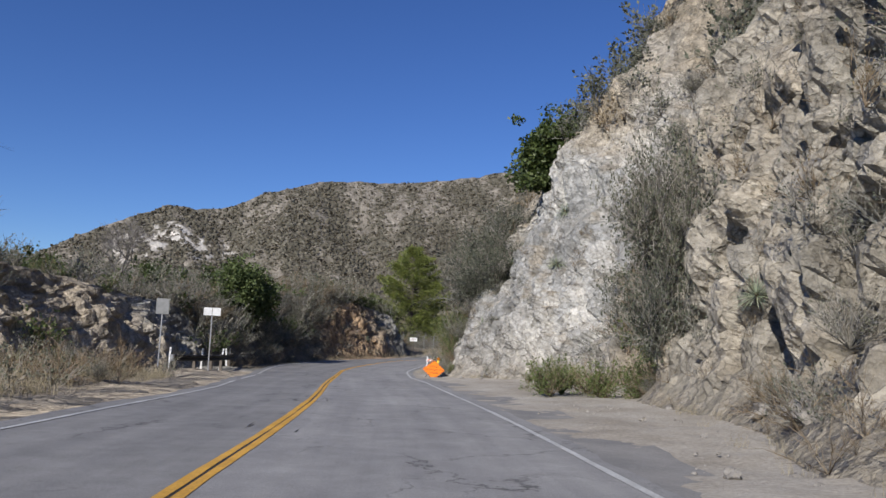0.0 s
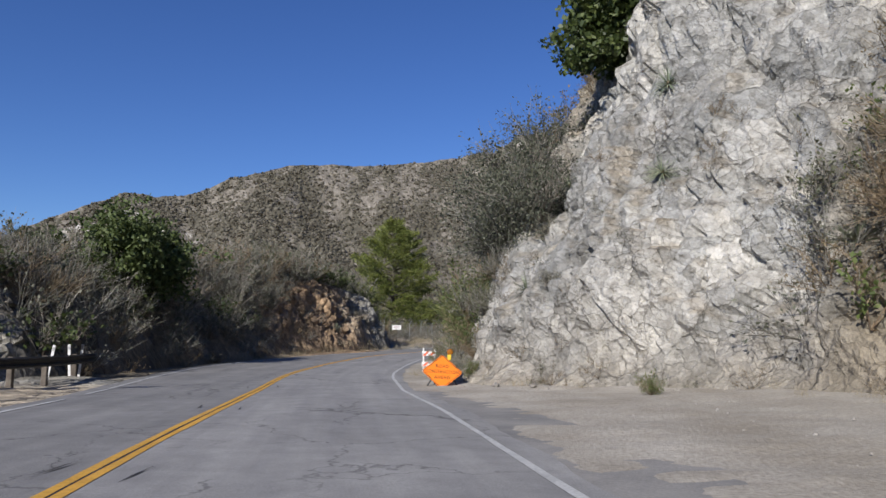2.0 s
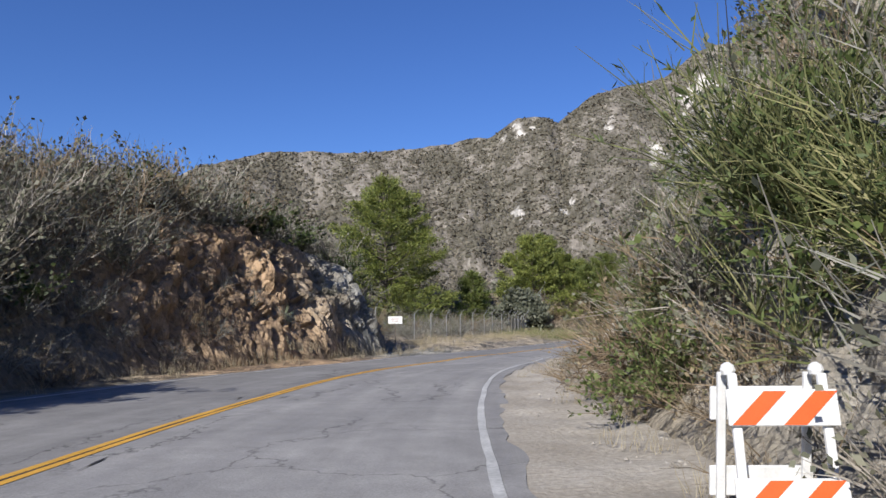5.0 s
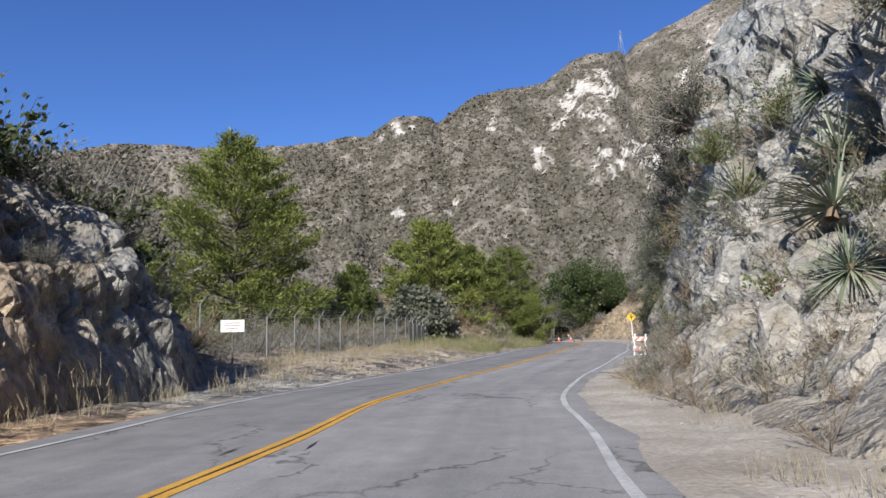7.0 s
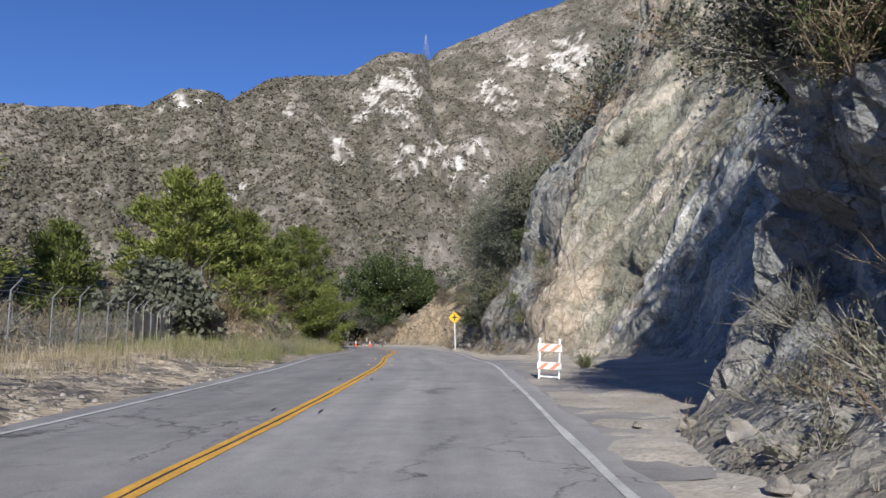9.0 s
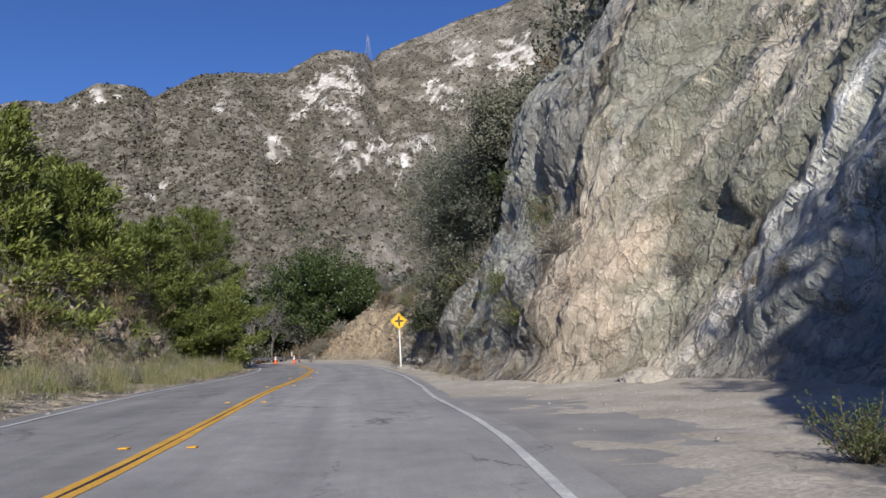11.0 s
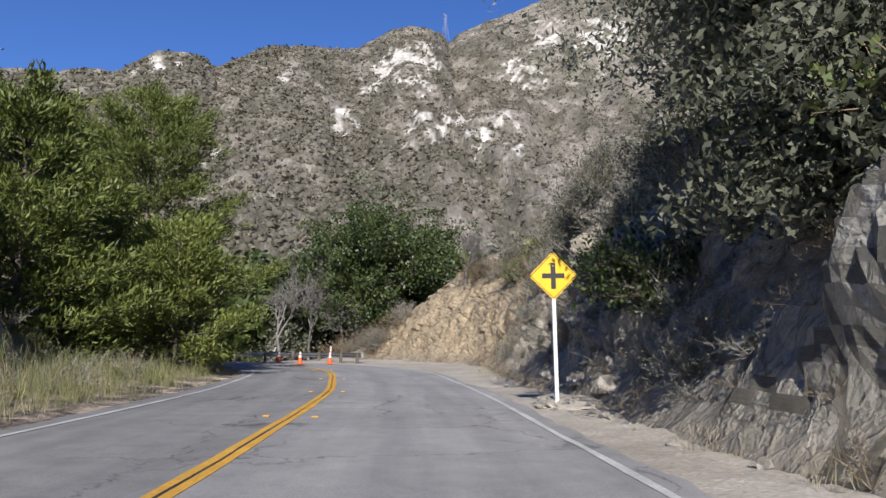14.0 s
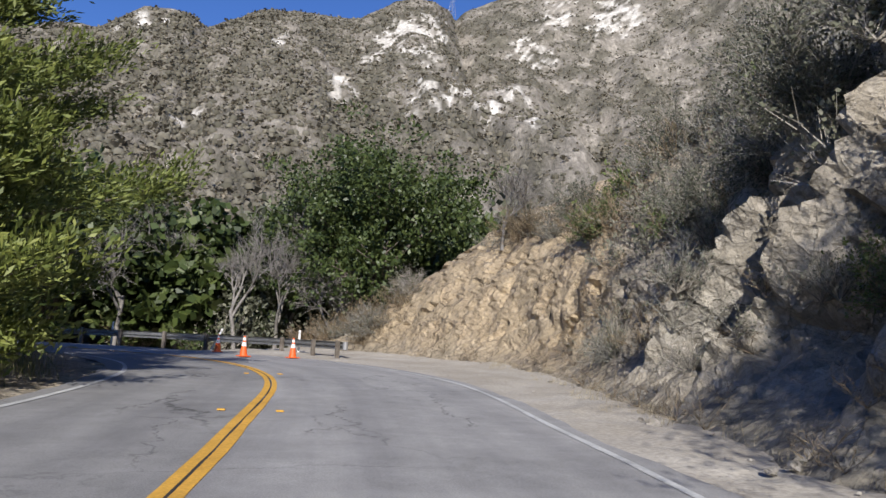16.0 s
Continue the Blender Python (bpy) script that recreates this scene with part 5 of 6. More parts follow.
tree(broad_tree_shape(59, 6.5, 12000, 0.2, 4, (0.07, 0.022), True), p - nn * 0.3, PALE_BARK, SAGE, "oak_tree", "thin greyish tree on top of the rock")
p, nn = cliff_at(48.5, 4.5)
tree(broad_tree_shape(60, 5.5, 16000, 0.12, 4, (0.05, 0.015), True), p - nn * 0.3, PALE_BARK, SAGE, "mahogany_tree", "grey twiggy small tree overhanging the shoulder")
for i, (along_s, up_h, hgt) in enumerate(((138.5, 4.5, 8.0), (141.5, 5.0, 8.2), (136.0, 8.0, 5.5), (144.0, 6.5, 5.5), (140, 2.4, 5.0))):
    p, nn = cliff_at(along_s, up_h)
    tree(broad_tree_shape(111 + i, hgt, 36000, 0.15, 4, (0.07, 0.017), True), p - nn * 0.3, PALE_BARK, (PALE_SAGE, PALE_SAGE, SAGE, PALE_SAGE, DARK_SAGE)[i], "small_tree", "dense grey-green scrub oak leaning over the road sign")
for x, y, z, size, tall in ((6.1, 21.2, 0.7, 1.35, 1.9), (6.2, 21.5, 2.9, 1.55, 2.0), (5.9, 21.4, 4.0, 1.2, 1.9), (6.8, 21.0, 1.8, 1.5, 2.2), (7.8, 24.5, 2.5, 1.6, 2.2), (8.6, 31.5, 3.0, 1.5, 1.3)):
    shrub("m", Vector((x, y, z)), size, flat=tall, group="shrubs on the cut")
for i, (s, d, hgt) in enumerate(((29, 15, 6.5), (33, 17, 8.0), (47, 14, 5.5))):
    tree(bare_tree_shape(61 + i, hgt), bank_at(s, d) - Vector((0, 0, 0.1)), PALE_BARK, SAGE, "bare_tree", "leafless grey tree on the roadside slope")
for i, (x, y, hgt) in enumerate(((38.0, 182, 9), (33, 185, 10), (41, 180, 7), (29.5, 183, 8), (35.5, 181, 9), (39.5, 184, 11))):
    tree(bare_tree_shape(71 + i, hgt), on_ground(x, y), PALE_BARK, SAGE, "bare_tree", "dead grey tree behind the guardrail")
p, nn = cliff_at(171, 6.0)
tree(bare_tree_shape(81, 4.0), p, PALE_BARK, SAGE, "bare_tree", "dead grey branches on top of the tan cut")
def in_valley():
    a = RNG.uniform(0, 1)
    x, y = 8 + a * 48 + RNG.normal() * 3, 188 + RNG.uniform(-4, 22) - 6 * a
    return Vector((x, y, ground_at(x, y) - 0.1)), None


scatter("gotn", 90, in_valley, (0.8, 2.0), 0.0, 0.0, "")
LIGHT = dict(g=(21, 12, 120, 240, (0.11, 0.036), GREY_TWIG, SAGE), t=(22, 14, 170, 110, (0.10, 0.028), GREY_TWIG, SAGE), b=(23, 12, 150, 130, (0.095, 0.028), BROWN_TWIG, BROWN_LEAF),
             n=(24, 12, 90, 320, (0.12, 0.042), BROWN_TWIG, GREEN_LEAF), o=(25, 12, 90, 360, (0.14, 0.062), BARK, OAK_LEAF), w=(26, 20, 140, 170, (0.15, 0.02), GREEN_GRASS, GREEN_LEAF))
for kind, (seed, st, tw, lv, size, wood, green) in LIGHT.items():
    if REST[kind]:
        merged("brush", bush_shape(seed, st, tw, lv, size, slim=True), [wood, green], REST[kind], KINDS[kind]["label"].replace(" shrub", " brush"), "brush")


# ---- made things ----
def part(name, bm, material, parent, label="", m=None):
    me = bpy.data.meshes.new(name)
    bm.to_mesh(me)
    bm.free()
    me.materials.append(material)
    ob = new(name, me)
    ob.parent = parent
    if m is not None:
        ob.matrix_basis = m
    if label:
        ob["label"] = label
    return ob


def box(x, y, z, sx, sy, sz, bevel=0.004, turn=None):
    """A bevelled block, its middle at x, y, z."""
    bm = bmesh.new()
    bmesh.ops.create_cube(bm, size=1, matrix=Matrix.Diagonal((sx, sy, sz, 1)))
    if bevel:
        bmesh.ops.bevel(bm, geom=bm.edges[:], offset=min(bevel, sx / 3, sy / 3, sz / 3), segments=1, affect="EDGES")
    bm.transform(Matrix.Translation((x, y, z)) @ (turn or Matrix.Identity(4)))
    return bm


def lathe(rings, sides=14):
    """A turned body from (radius, height) rings, closed at both ends."""
    bm = bmesh.new()
    rows = [[bm.verts.new((r * math.cos(k * 2 * math.pi / sides), r * math.sin(k * 2 * math.pi / sides), z)) for k in range(sides)] for r, z in rings]
    for a, b in zip(rows, rows[1:]):
        for k in range(sides):
            bm.faces.new((a[k], a[(k + 1) % sides], b[(k + 1) % sides], b[k]))
    bm.faces.new(rows[0][::-1])
    bm.faces.new(rows[-1])
    return bm


def diamond(side, thick, y, corner=0.04):
    """A square plate standing on its corner, its corners rounded."""
    bm = bmesh.new()
    bmesh.ops.create_cube(bm, size=1, matrix=Matrix.Diagonal((side, thick, side, 1)))
    up = [e for e in bm.edges if abs(e.verts[0].co.y - e.verts[1].co.y) > thick / 2]
    bmesh.ops.bevel(bm, geom=up, offset=corner, segments=3, affect="EDGES")
    bm.transform(Matrix.Translation((0, y, 0)) @ Matrix.Rotation(radians(45), 4, "Y"))
    return bm


def diamond_rim(side, width, y):
    """A flat square ring on its corner, a hair proud of the plate."""
    bm = bmesh.new()
    o, i = side / math.sqrt(2), (side - 2 * width) / math.sqrt(2)
    outer = [bm.verts.new((o * c, y, o * d)) for c, d in ((1, 0), (0, 1), (-1, 0), (0, -1))]
    inner = [bm.verts.new((i * c, y, i * d)) for c, d in ((1, 0), (0, 1), (-1, 0), (0, -1))]
    for k in range(4):
        bm.faces.new((outer[k], outer[(k + 1) % 4], inner[(k + 1) % 4], inner[k]))
    return bm


def words(text, height, parent, m, material):
    cu = bpy.data.curves.new("lettering", "FONT")
    cu.body, cu.size, cu.align_x, cu.align_y, cu.extrude, cu.space_character, cu.offset = text, height * 1.38, "CENTER", "CENTER", 0.0008, 1.22, 0.002
    ob = bpy.data.objects.new("lettering", cu)
    scene.collection.objects.link(ob)
    dg = bpy.context.evaluated_depsgraph_get()
    me = bpy.data.meshes.new_from_object(ob.evaluated_get(dg))
    bpy.data.objects.remove(ob)
    me.materials.append(material) if not me.materials else None
    me.materials[0] = material
    t = new("lettering", me)
    t.parent = parent
    t.matrix_basis = m
    t["label"] = "black letters reading " + text
    return t


def shoulder_z(s, d):
    return float(road_z(s)) + max(d - 5, 0) * 0.02 + 0.0


# the orange sign on its folding stand
sign = tagged(new("construction_sign"), "bright orange diamond road construction sign on a low folding stand", "road sign")
panel = part("panel", diamond(0.914, 0.008, 0), ORANGE, sign, "orange reflective diamond panel")
panel.matrix_basis = pose(0, 0.02, 0.5, -36, 2.7, 0)
part("border", diamond_rim(0.87, 0.018, -0.006), BLACK, panel, "thin black border")
face = Matrix.Rotation(radians(90), 4, "X")
for text, z in (("ROAD", 0.205), ("CONSTRUCTION", -0.005), ("AHEAD", -0.215)):
    words(text, 0.118, panel, Matrix.Translation((0, -0.0065, z)) @ face @ Matrix.Diagonal((0.71 if len(text) > 6 else 0.82, 1, 1, 1)), BLACK)
for x in (-0.22, 0.16):
    part("leg", box(x, 0.06, 0.26, 0.03, 0.03, 0.58, 0.004, Matrix.Rotation(radians(-30), 4, "X")), GREY_METAL, sign)
    part("leg", box(x, 0.42, 0.24, 0.03, 0.03, 0.56, 0.004, Matrix.Rotation(radians(30), 4, "X")), GREY_METAL, sign)
part("crossbar", box(0, 0.13, 0.45, 0.62, 0.02, 0.035), GREY_METAL, sign)
for x, y in ((-0.40, 0.02), (0.42, 0.18)):
    part("foot", box(x, y, 0.17, 0.045, 0.05, 0.26, 0.006, Matrix.Rotation(radians(34 if x < 0 else -30), 4, "Y")), DARK_METAL, sign)
part("flag_socket", box(0.46, 0.14, 0.66, 0.035, 0.04, 0.12, 0.006, Matrix.Rotation(radians(20), 4, "Y")), DARK_METAL, sign)
lamp = part("battery_box", box(0.24, 0.33, 0.94, 0.12, 0.09, 0.17, 0.015), BATTERY, sign, "yellow battery box of the warning light")
part("bracket", box(0.24, 0.32, 0.82, 0.04, 0.04, 0.14), DARK_METAL, sign)
lens = lathe([(0.03, -0.035), (0.085, -0.03), (0.10, 0.0), (0.085, 0.03), (0.03, 0.04)], 18)
lens.transform(Matrix.Translation((0.26, 0.33, 1.11)) @ Matrix.Rotation(radians(90), 4, "X"))
part("lens", lens, AMBER, lamp, "round amber lens")
sign.matrix_world = pose(-1.12, 42.72, -0.82, 0, 0, 3)


def barricade():
    root = tagged(new("barricade"), "white folding barricade with orange striped rails on the shoulder", "barricade")
    for side in (-1, 1):
        for front in (-1, 1):
            part("leg", box(side * 0.25, front * 0.16, 0.49, 0.05, 0.035, 1.0, 0.006, Matrix.Rotation(radians(front * 9), 4, "X")), WHITE, root)
    for z, h in ((0.80, 0.20), (0.34, 0.18)):
        rail = part("rail", box(0, -0.115 - (0.8 - z) * 0.16 - 0.03, z, 0.61, 0.025, h, 0.006, Matrix.Rotation(radians(-9), 4, "X")), WHITE, root, "white rail with orange diagonal stripes")
        for x in (-0.2, 0.08):
            bm = bmesh.new()
            w, sl, zz = 0.125, h * 0.95, h / 2 - 0.008
            bm.faces.new([bm.verts.new(v) for v in ((x - 0.09, 0, -zz), (x - 0.09 + w, 0, -zz), (x - 0.09 + w + sl, 0, zz), (x - 0.09 + sl, 0, zz))])
            bm.transform(Matrix.Translation((0, -0.115 - (0.8 - z) * 0.16 - 0.046, z)) @ Matrix.Rotation(radians(-9), 4, "X"))
            part("stripe", bm, RED_ORANGE, rail)
        part("rail", box(0, 0.115 + (0.8 - z) * 0.16 + 0.03, z, 0.61, 0.025, h, 0.006, Matrix.Rotation(radians(9), 4, "X")), WHITE, root)
    for y in (-0.235, 0.235):
        part("brace", box(0, y, 0.07, 0.52, 0.03, 0.045), WHITE, root)
    for x in (-0.25, 0.25):
        part("knob", lathe([(0.035, 0.975), (0.045, 1.0), (0.035, 1.03), (0.012, 1.045)], 10), WHITE, root, m=Matrix.Translation((x, -0.02, 0)))
    return root


bar = barricade()
copy_thing(bar, pose(13.3, 101.0, shoulder_z(106.8, 4.95) - 0.02, 0, 3, -34))["label"] = "white folding barricade with orange striped rails, leaning a little"
bar.matrix_world = pose(-1.6, 52.3, -0.81, 0, 0, -3)

# the crossroads sign
cross = tagged(new("warning_sign"), "yellow diamond crossroads warning sign on a white post", "road sign")
plate = part("panel", diamond(0.762, 0.006, 0), SIGN_YELLOW, cross, "yellow diamond panel")
plate.matrix_basis = pose(0, -0.045, 2.42) @ Matrix.Diagonal((0.9, 1, 0.9, 1))
part("border", diamond_rim(0.72, 0.016, -0.005), BLACK, plate, "thin black border")
part("cross", box(0, -0.005, 0, 0.11, 0.003, 0.58, 0), BLACK, plate, "black crossroads symbol")
part("cross", box(0, -0.0062, 0.0, 0.50, 0.003, 0.11, 0), BLACK, plate, "black crossroads symbol")
part("post", box(0, 0, 1.3, 0.075, 0.075, 3.1, 0.006), WHITE, cross, "white painted square post")
for z in (2.15, 2.62):
    part("bolt", box(0, -0.054, z, 0.02, 0.008, 0.02, 0.002), GREY_METAL, cross)
cross.matrix_world = pose(29.8, 136.25, 0.36, 0, -1.5, -24)


def soil_heap(m, sx, sy, sz, label):
    heap = bmesh.new()
    bmesh.ops.create_icosphere(heap, subdivisions=4, radius=1.0)
    for v in heap.verts:
        v.co = Vector((v.co.x * sx, v.co.y * sy, v.co.z * sz)) * (1 + 0.16 * noise.fractal(v.co * 3.1, 0.8, 2.0, 6))
    ob = part("dirt_mound", heap, DIRT, None)
    ob.matrix_world = m
    return tagged(ob, label, "soil heap")


soil_heap(pose(30.4, 136.7, 0.16, 0, 0, 60), 1.3, 0.75, 0.24, "low heap of tan soil round the sign post")
soil_heap(pose(24.3, 113.5, 0.02, 0, 0, 20), 0.75, 0.6, 0.42, "small heap of brown soil at the foot of the slab")


def board_sign(name, width, height, post_h, z, label, panels=1, bars=False, board=WHITE, edge=True):
    root = tagged(new(name), label, "road sign")
    w = width / panels
    for k in range(panels):
        x = (k - (panels - 1) / 2) * w
        p = part("panel", box(x, -0.035, z, w - 0.02 * (panels > 1), 0.012, height, 0.004), board, root)
        if bars:
            for j, (bw, bz) in enumerate(((0.62, 0.12), (0.7, 0.02), (0.5, -0.09))):
                part("bar", box(x, -0.0425, z + bz, bw, 0.002, 0.045, 0), SMUDGE, p)
    part("post", box(0, 0, post_h / 2 - 0.2, 0.06, 0.06, post_h + 0.4, 0.004), WOOD if bars else GREY_METAL, root, "slim post")
    return root


board_sign("notice_sign", 1.0, 0.50, 1.6, 1.68, "white notice board with faded lines on a post by the fence", bars=True).matrix_world = pose(-5.45, 99.6, float(bank_at(96.2, 10.6).z) - 0.05, 0, 0, -14)
board_sign("marker_sign", 0.82, 0.38, 2.7, 2.85, "pair of small white boards on a thin steel post", panels=2).matrix_world = pose(-11.85, 36.1, -0.55, 0, 0, 12)
board_sign("back_of_sign", 0.6, 0.75, 2.6, 2.75, "grey back of a road sign on a steel post", board=BACK_GREY).matrix_world = pose(-14.1, 35.6, -0.3, 0, 0, 10)


def guardrail(points, label, mat_rail, posts, height=0.62):
    """A W-profile rail on posts along points on the ground."""
    root = tagged(new("guardrail"), label, "guardrail")
    p = spline(points, 0.4)
    t = np.gradient(p, axis=0)
    t /= np.linalg.norm(t[:, :2], axis=1)[:, None]
    prof = [(0.0, 0.155), (0.075, 0.12), (0.075, 0.07), (0.0, 0.02), (0.0, -0.02), (0.075, -0.07), (0.075, -0.12), (0.0, -0.155)]
    bm = bmesh.new()
    rows = [[bm.verts.new((x + dy * o, y - dx * o, z + height + h)) for o, h in prof] for (x, y, z), (dx, dy, _) in zip(p, t)]
    for a, b in zip(rows, rows[1:]):
        for k in range(len(prof) - 1):
            bm.faces.new((a[k], b[k], b[k + 1], a[k + 1]))
    bmesh.ops.solidify(bm, geom=bm.faces[:], thickness=0.006)
    part("rail", bm, mat_rail, root, "ribbed steel rail")
    for i in np.linspace(1, len(p) - 2, posts).astype(int):
        (x, y, z), (dx, dy, _) = p[i], t[i]
        part("post", box(x - dy * 0.1, y + dx * 0.1, z + 0.3, 0.15, 0.15, 0.9, 0.01, Matrix.Rotation(math.atan2(dy, dx), 4, "Z")), WOOD, root)
    (x, y, z), (dx, dy, _) = p[0], t[0]
    end = lathe([(0.09, -0.16), (0.1, -0.15), (0.1, 0.15), (0.09, 0.16)], 12)
    part("end_cap", end, GREY_METAL, root, "rounded rail end", m=Matrix.Translation((x, y, z + height)))
    return root


pts = [(*at(s, d), float(road_z(s)) + 0.08) for s, d in ((36.2, -7.5), (38.5, -6.9), (41.5, -6.5), (45, -6.4), (48, -6.8))]
guardrail(pts, "dark weathered steel guardrail on wooden posts by the verge", DARK_METAL, 6, 0.58)
bend = [(36.9, 166.6, 0.42), (35.8, 171.0, 0.42), (33.0, 175.4, 0.42), (28.8, 179.0, 0.42), (23, 182, 0.42), (14, 184.8, 0.42)]
guardrail(bend, "grey steel guardrail round the outside of the bend", GREY_METAL, 14, 0.55)


def delineator(p, tilt=0.0, turn=0.0, height=1.1):
    root = tagged(new("marker_post"), "slim white roadside marker post", "marker post", "marker posts")
    part("post", box(0, 0, height / 2 - 0.1, 0.09, 0.025, height + 0.2, 0.006), WHITE, root)
    part("reflector", box(0, -0.0145, height - 0.12, 0.06, 0.004, 0.1, 0), GREY_METAL, root)
    root.matrix_world = pose(*p, 0, tilt, turn)


for s, d, tl in ((36.4, -7.7, 2), (39.6, -6.9, 3), (43.5, -6.7, 9), (45.2, -6.65, -4), (46.4, -6.8, 4)):
    x, y = at(s, d)
    delineator((x, y, float(road_z(s)) + 0.05), tl)
for x, y, tl in ((36.2, 170.6, 0), (33.4, 175.6, 24), (29.2, 179.3, 0), (22.4, 182.6, 3)):
    delineator((x, y, 0.42), tl, -25)


def cone():
    root = tagged(new("traffic_cone"), "orange traffic cone with white collars on the asphalt", "traffic cone", "cones at the bend")
    bm = lathe([(0.15, 0.03), (0.135, 0.06), (0.03, 0.71), (0.022, 0.715)], 20)
    part("body", bm, CONE_ORANGE, root)
    for a, b in ((0.36, 0.50), (0.56, 0.66)):
        r = lambda z: 0.137 - 0.1615 * (z - 0.06)
        part("collar", lathe([(r(a) + 0.003, a), (r(b) + 0.003, b)], 20), WHITE, root, "white reflective collar")
    part("base", box(0, 0, 0.018, 0.38, 0.38, 0.036, 0.015), CONE_ORANGE, root)
    return root


first = cone()
for x, y in ((32.7, 165.2), (34.5, 165.4)):
    i = int(np.argmin((LINE[:, 0] - x) ** 2 + (LINE[:, 1] - y) ** 2))
    copy_thing(first, pose(x, y, float(road_z(ARC[i])) + 0.02, 0, 0, 20))
first.matrix_world = pose(32.6, 169.6, 0.48)

# fence with barbed arms along the left verge
fence = tagged(new("fence"), "chain-link fence with angled barbed-wire arms along the verge", "fence")
fs = [97, 100, 102.6, 105.3, 108, 110.7, 113.5, 115.8, 118.7, 121, 122, 123, 124, 125.2, 126.4, 127.8, 130, 132.5, 135, 137.5]
fd = [12.6] + [11.2] * 12 + [11.3, 11.4, 11.6, 11.8, 12.0, 12.1, 12.2]
tops = []
for s, d in zip(fs, fd):
    p = bank_at(s, d)
    p = Vector((*at(s, -d), p.z))
    a, b = at(s, -d - 1), at(s, -d)
    inward = Vector((b[0] - a[0], b[1] - a[1], 0)).normalized()
    tall = 2.0 + 0.12 * math.sin(s * 3.7)
    bm = lathe([(0.03, -0.3), (0.03, tall)], 8)
    bm.transform(Matrix.Translation(p))
    post = part("post", bm, GREY_METAL, fence)
    arm = lathe([(0.022, 0), (0.018, 0.5)], 6)
    arm.transform(Matrix.Translation(p + Vector((0, 0, tall - 0.02))) @ (inward * 0.7 + Vector((0, 0, 0.8))).to_track_quat("Z", "Y").to_matrix().to_4x4())
    part("arm", arm, GREY_METAL, post, "angled steel arm")
    tops.append((p, tall, inward))
wire = Shape()
rng = np.random.default_rng(5)
for (p, ta, ia), (q, tb, ib) in zip(tops, tops[1:]):
    p0, q0 = np.array(p), np.array(q)
    L = np.linalg.norm(q0 - p0)
    rows = [(0.05, 0.0), (0.98, 0.0)]
    for u, o in rows:
        v, f = tube([p0 + (0, 0, ta * u), q0 + (0, 0, tb * u)], 0.008, 0.008, 3)
        wire.add(v, f, 0)
    for o in (0.2, 0.38, 0.5):
        e = np.array(ia) * o * 0.66
        sag = (p0 + q0) / 2 + (0, 0, (ta + tb) / 2 + o * 0.75 - 0.04) + e
        v, f = tube([p0 + (0, 0, ta + o * 0.75) + e, sag, q0 + (0, 0, tb + o * 0.75) + e], 0.005, 0.005, 3)
        wire.add(v, f, 0)
    n = max(2, int(L / 0.16))
    k = np.arange(-n, n)[:, None] / n
    run = (q0 - p0) * (ta / L)
    for sgn in (1, -1):
        a0, a1 = np.clip(k, 0, 1), np.clip(k + ta / L, 0, 1)
        lo, hi = (a0 - k) * L, (a1 - k) * L
        A = p0 + (q0 - p0) * (a0 if sgn > 0 else 1 - a0) + np.array([0, 0, 1.0]) * lo
        B = p0 + (q0 - p0) * (a1 if sgn > 0 else 1 - a1) + np.array([0, 0, 1.0]) * hi
        ok = (hi - lo)[:, 0] > 0.05
        if ok.any():
            v, f = ribbons(rng, A[ok], (B - A)[ok], 0.0035)
            wire.add(v, f, 0)
v, f, m = wire.arrays()
ob = new("chain_link", quad_mesh("chain_link", v, f, [GREY_METAL]))
ob.parent = fence
ob["kind"] = "stuff"
for s, d in ((121.6, 11.0), (122.8, 11.0), (124, 11.05), (125.4, 11.1)):
    p = bank_at(s, d)
    bm = box(0, 0, 0.8, 0.5, 0.03, 1.7, 0.004, Matrix.Rotation(radians(55), 4, "Z"))
    bm.transform(Matrix.Translation((*at(s, -d), p.z)))
    part("slat", bm, BACK_GREY, fence, "grey privacy slats in the mesh")

# pole beyond the pines and pylon on the ridge
pole = tagged(new("utility_pole"), "tall thin wooden utility pole beyond the pines", "utility pole")
part("pole", lathe([(0.17, -1), (0.10, 17)], 10), WOOD, pole)
part("crossarm", box(0, 0, 16.2, 2.0, 0.12, 0.12, 0.01), WOOD, pole)
pole.matrix_world = pose(10.6, 184, -0.8, 0, 0, 30)
pylon = tagged(new("pylon"), "steel lattice power pylon on the mountain ridge", "pylon")
i = int(np.argmin(np.abs(AZ - 24.6)))
j = 149
foot_p = Vector(M[i, j])
for sx in (-1, 1):
    for sy in (-1, 1):
        sh = Shape()
        v, f = tube([(sx * 2.6, sy * 2.6, -2), (sx * 0.9, sy * 0.9, 13), (sx * 0.5, sy * 0.5, 22)], 0.12, 0.07, 4)
        sh.add(v, f, 0)
        v, f, m = sh.arrays()
        ob = new("leg", quad_mesh("leg", v, f, [GREY_METAL]))
        ob.parent = pylon
for z, w in ((14, 4.5), (17.5, 5.5), (21, 4.0)):
    part("crossarm", box(0, 0, z, w * 2, 0.14, 0.16, 0.02), GREY_METAL, pylon)
sh = Shape()
for a, b in ((0, 5), (5, 9.5), (9.5, 13), (13, 17), (17, 21)):
    wa, wb = (max(0.5, 2.4 - 0.115 * z) for z in (a, b))
    for k in range(4):
        c, d = [((1, 1), (-1, 1)), ((-1, 1), (-1, -1)), ((-1, -1), (1, -1)), ((1, -1), (1, 1))][k]
        v, f = tube([(c[0] * wa, c[1] * wa, a), (d[0] * wb, d[1] * wb, b)], 0.06, 0.06, 3)
        sh.add(v, f, 0)
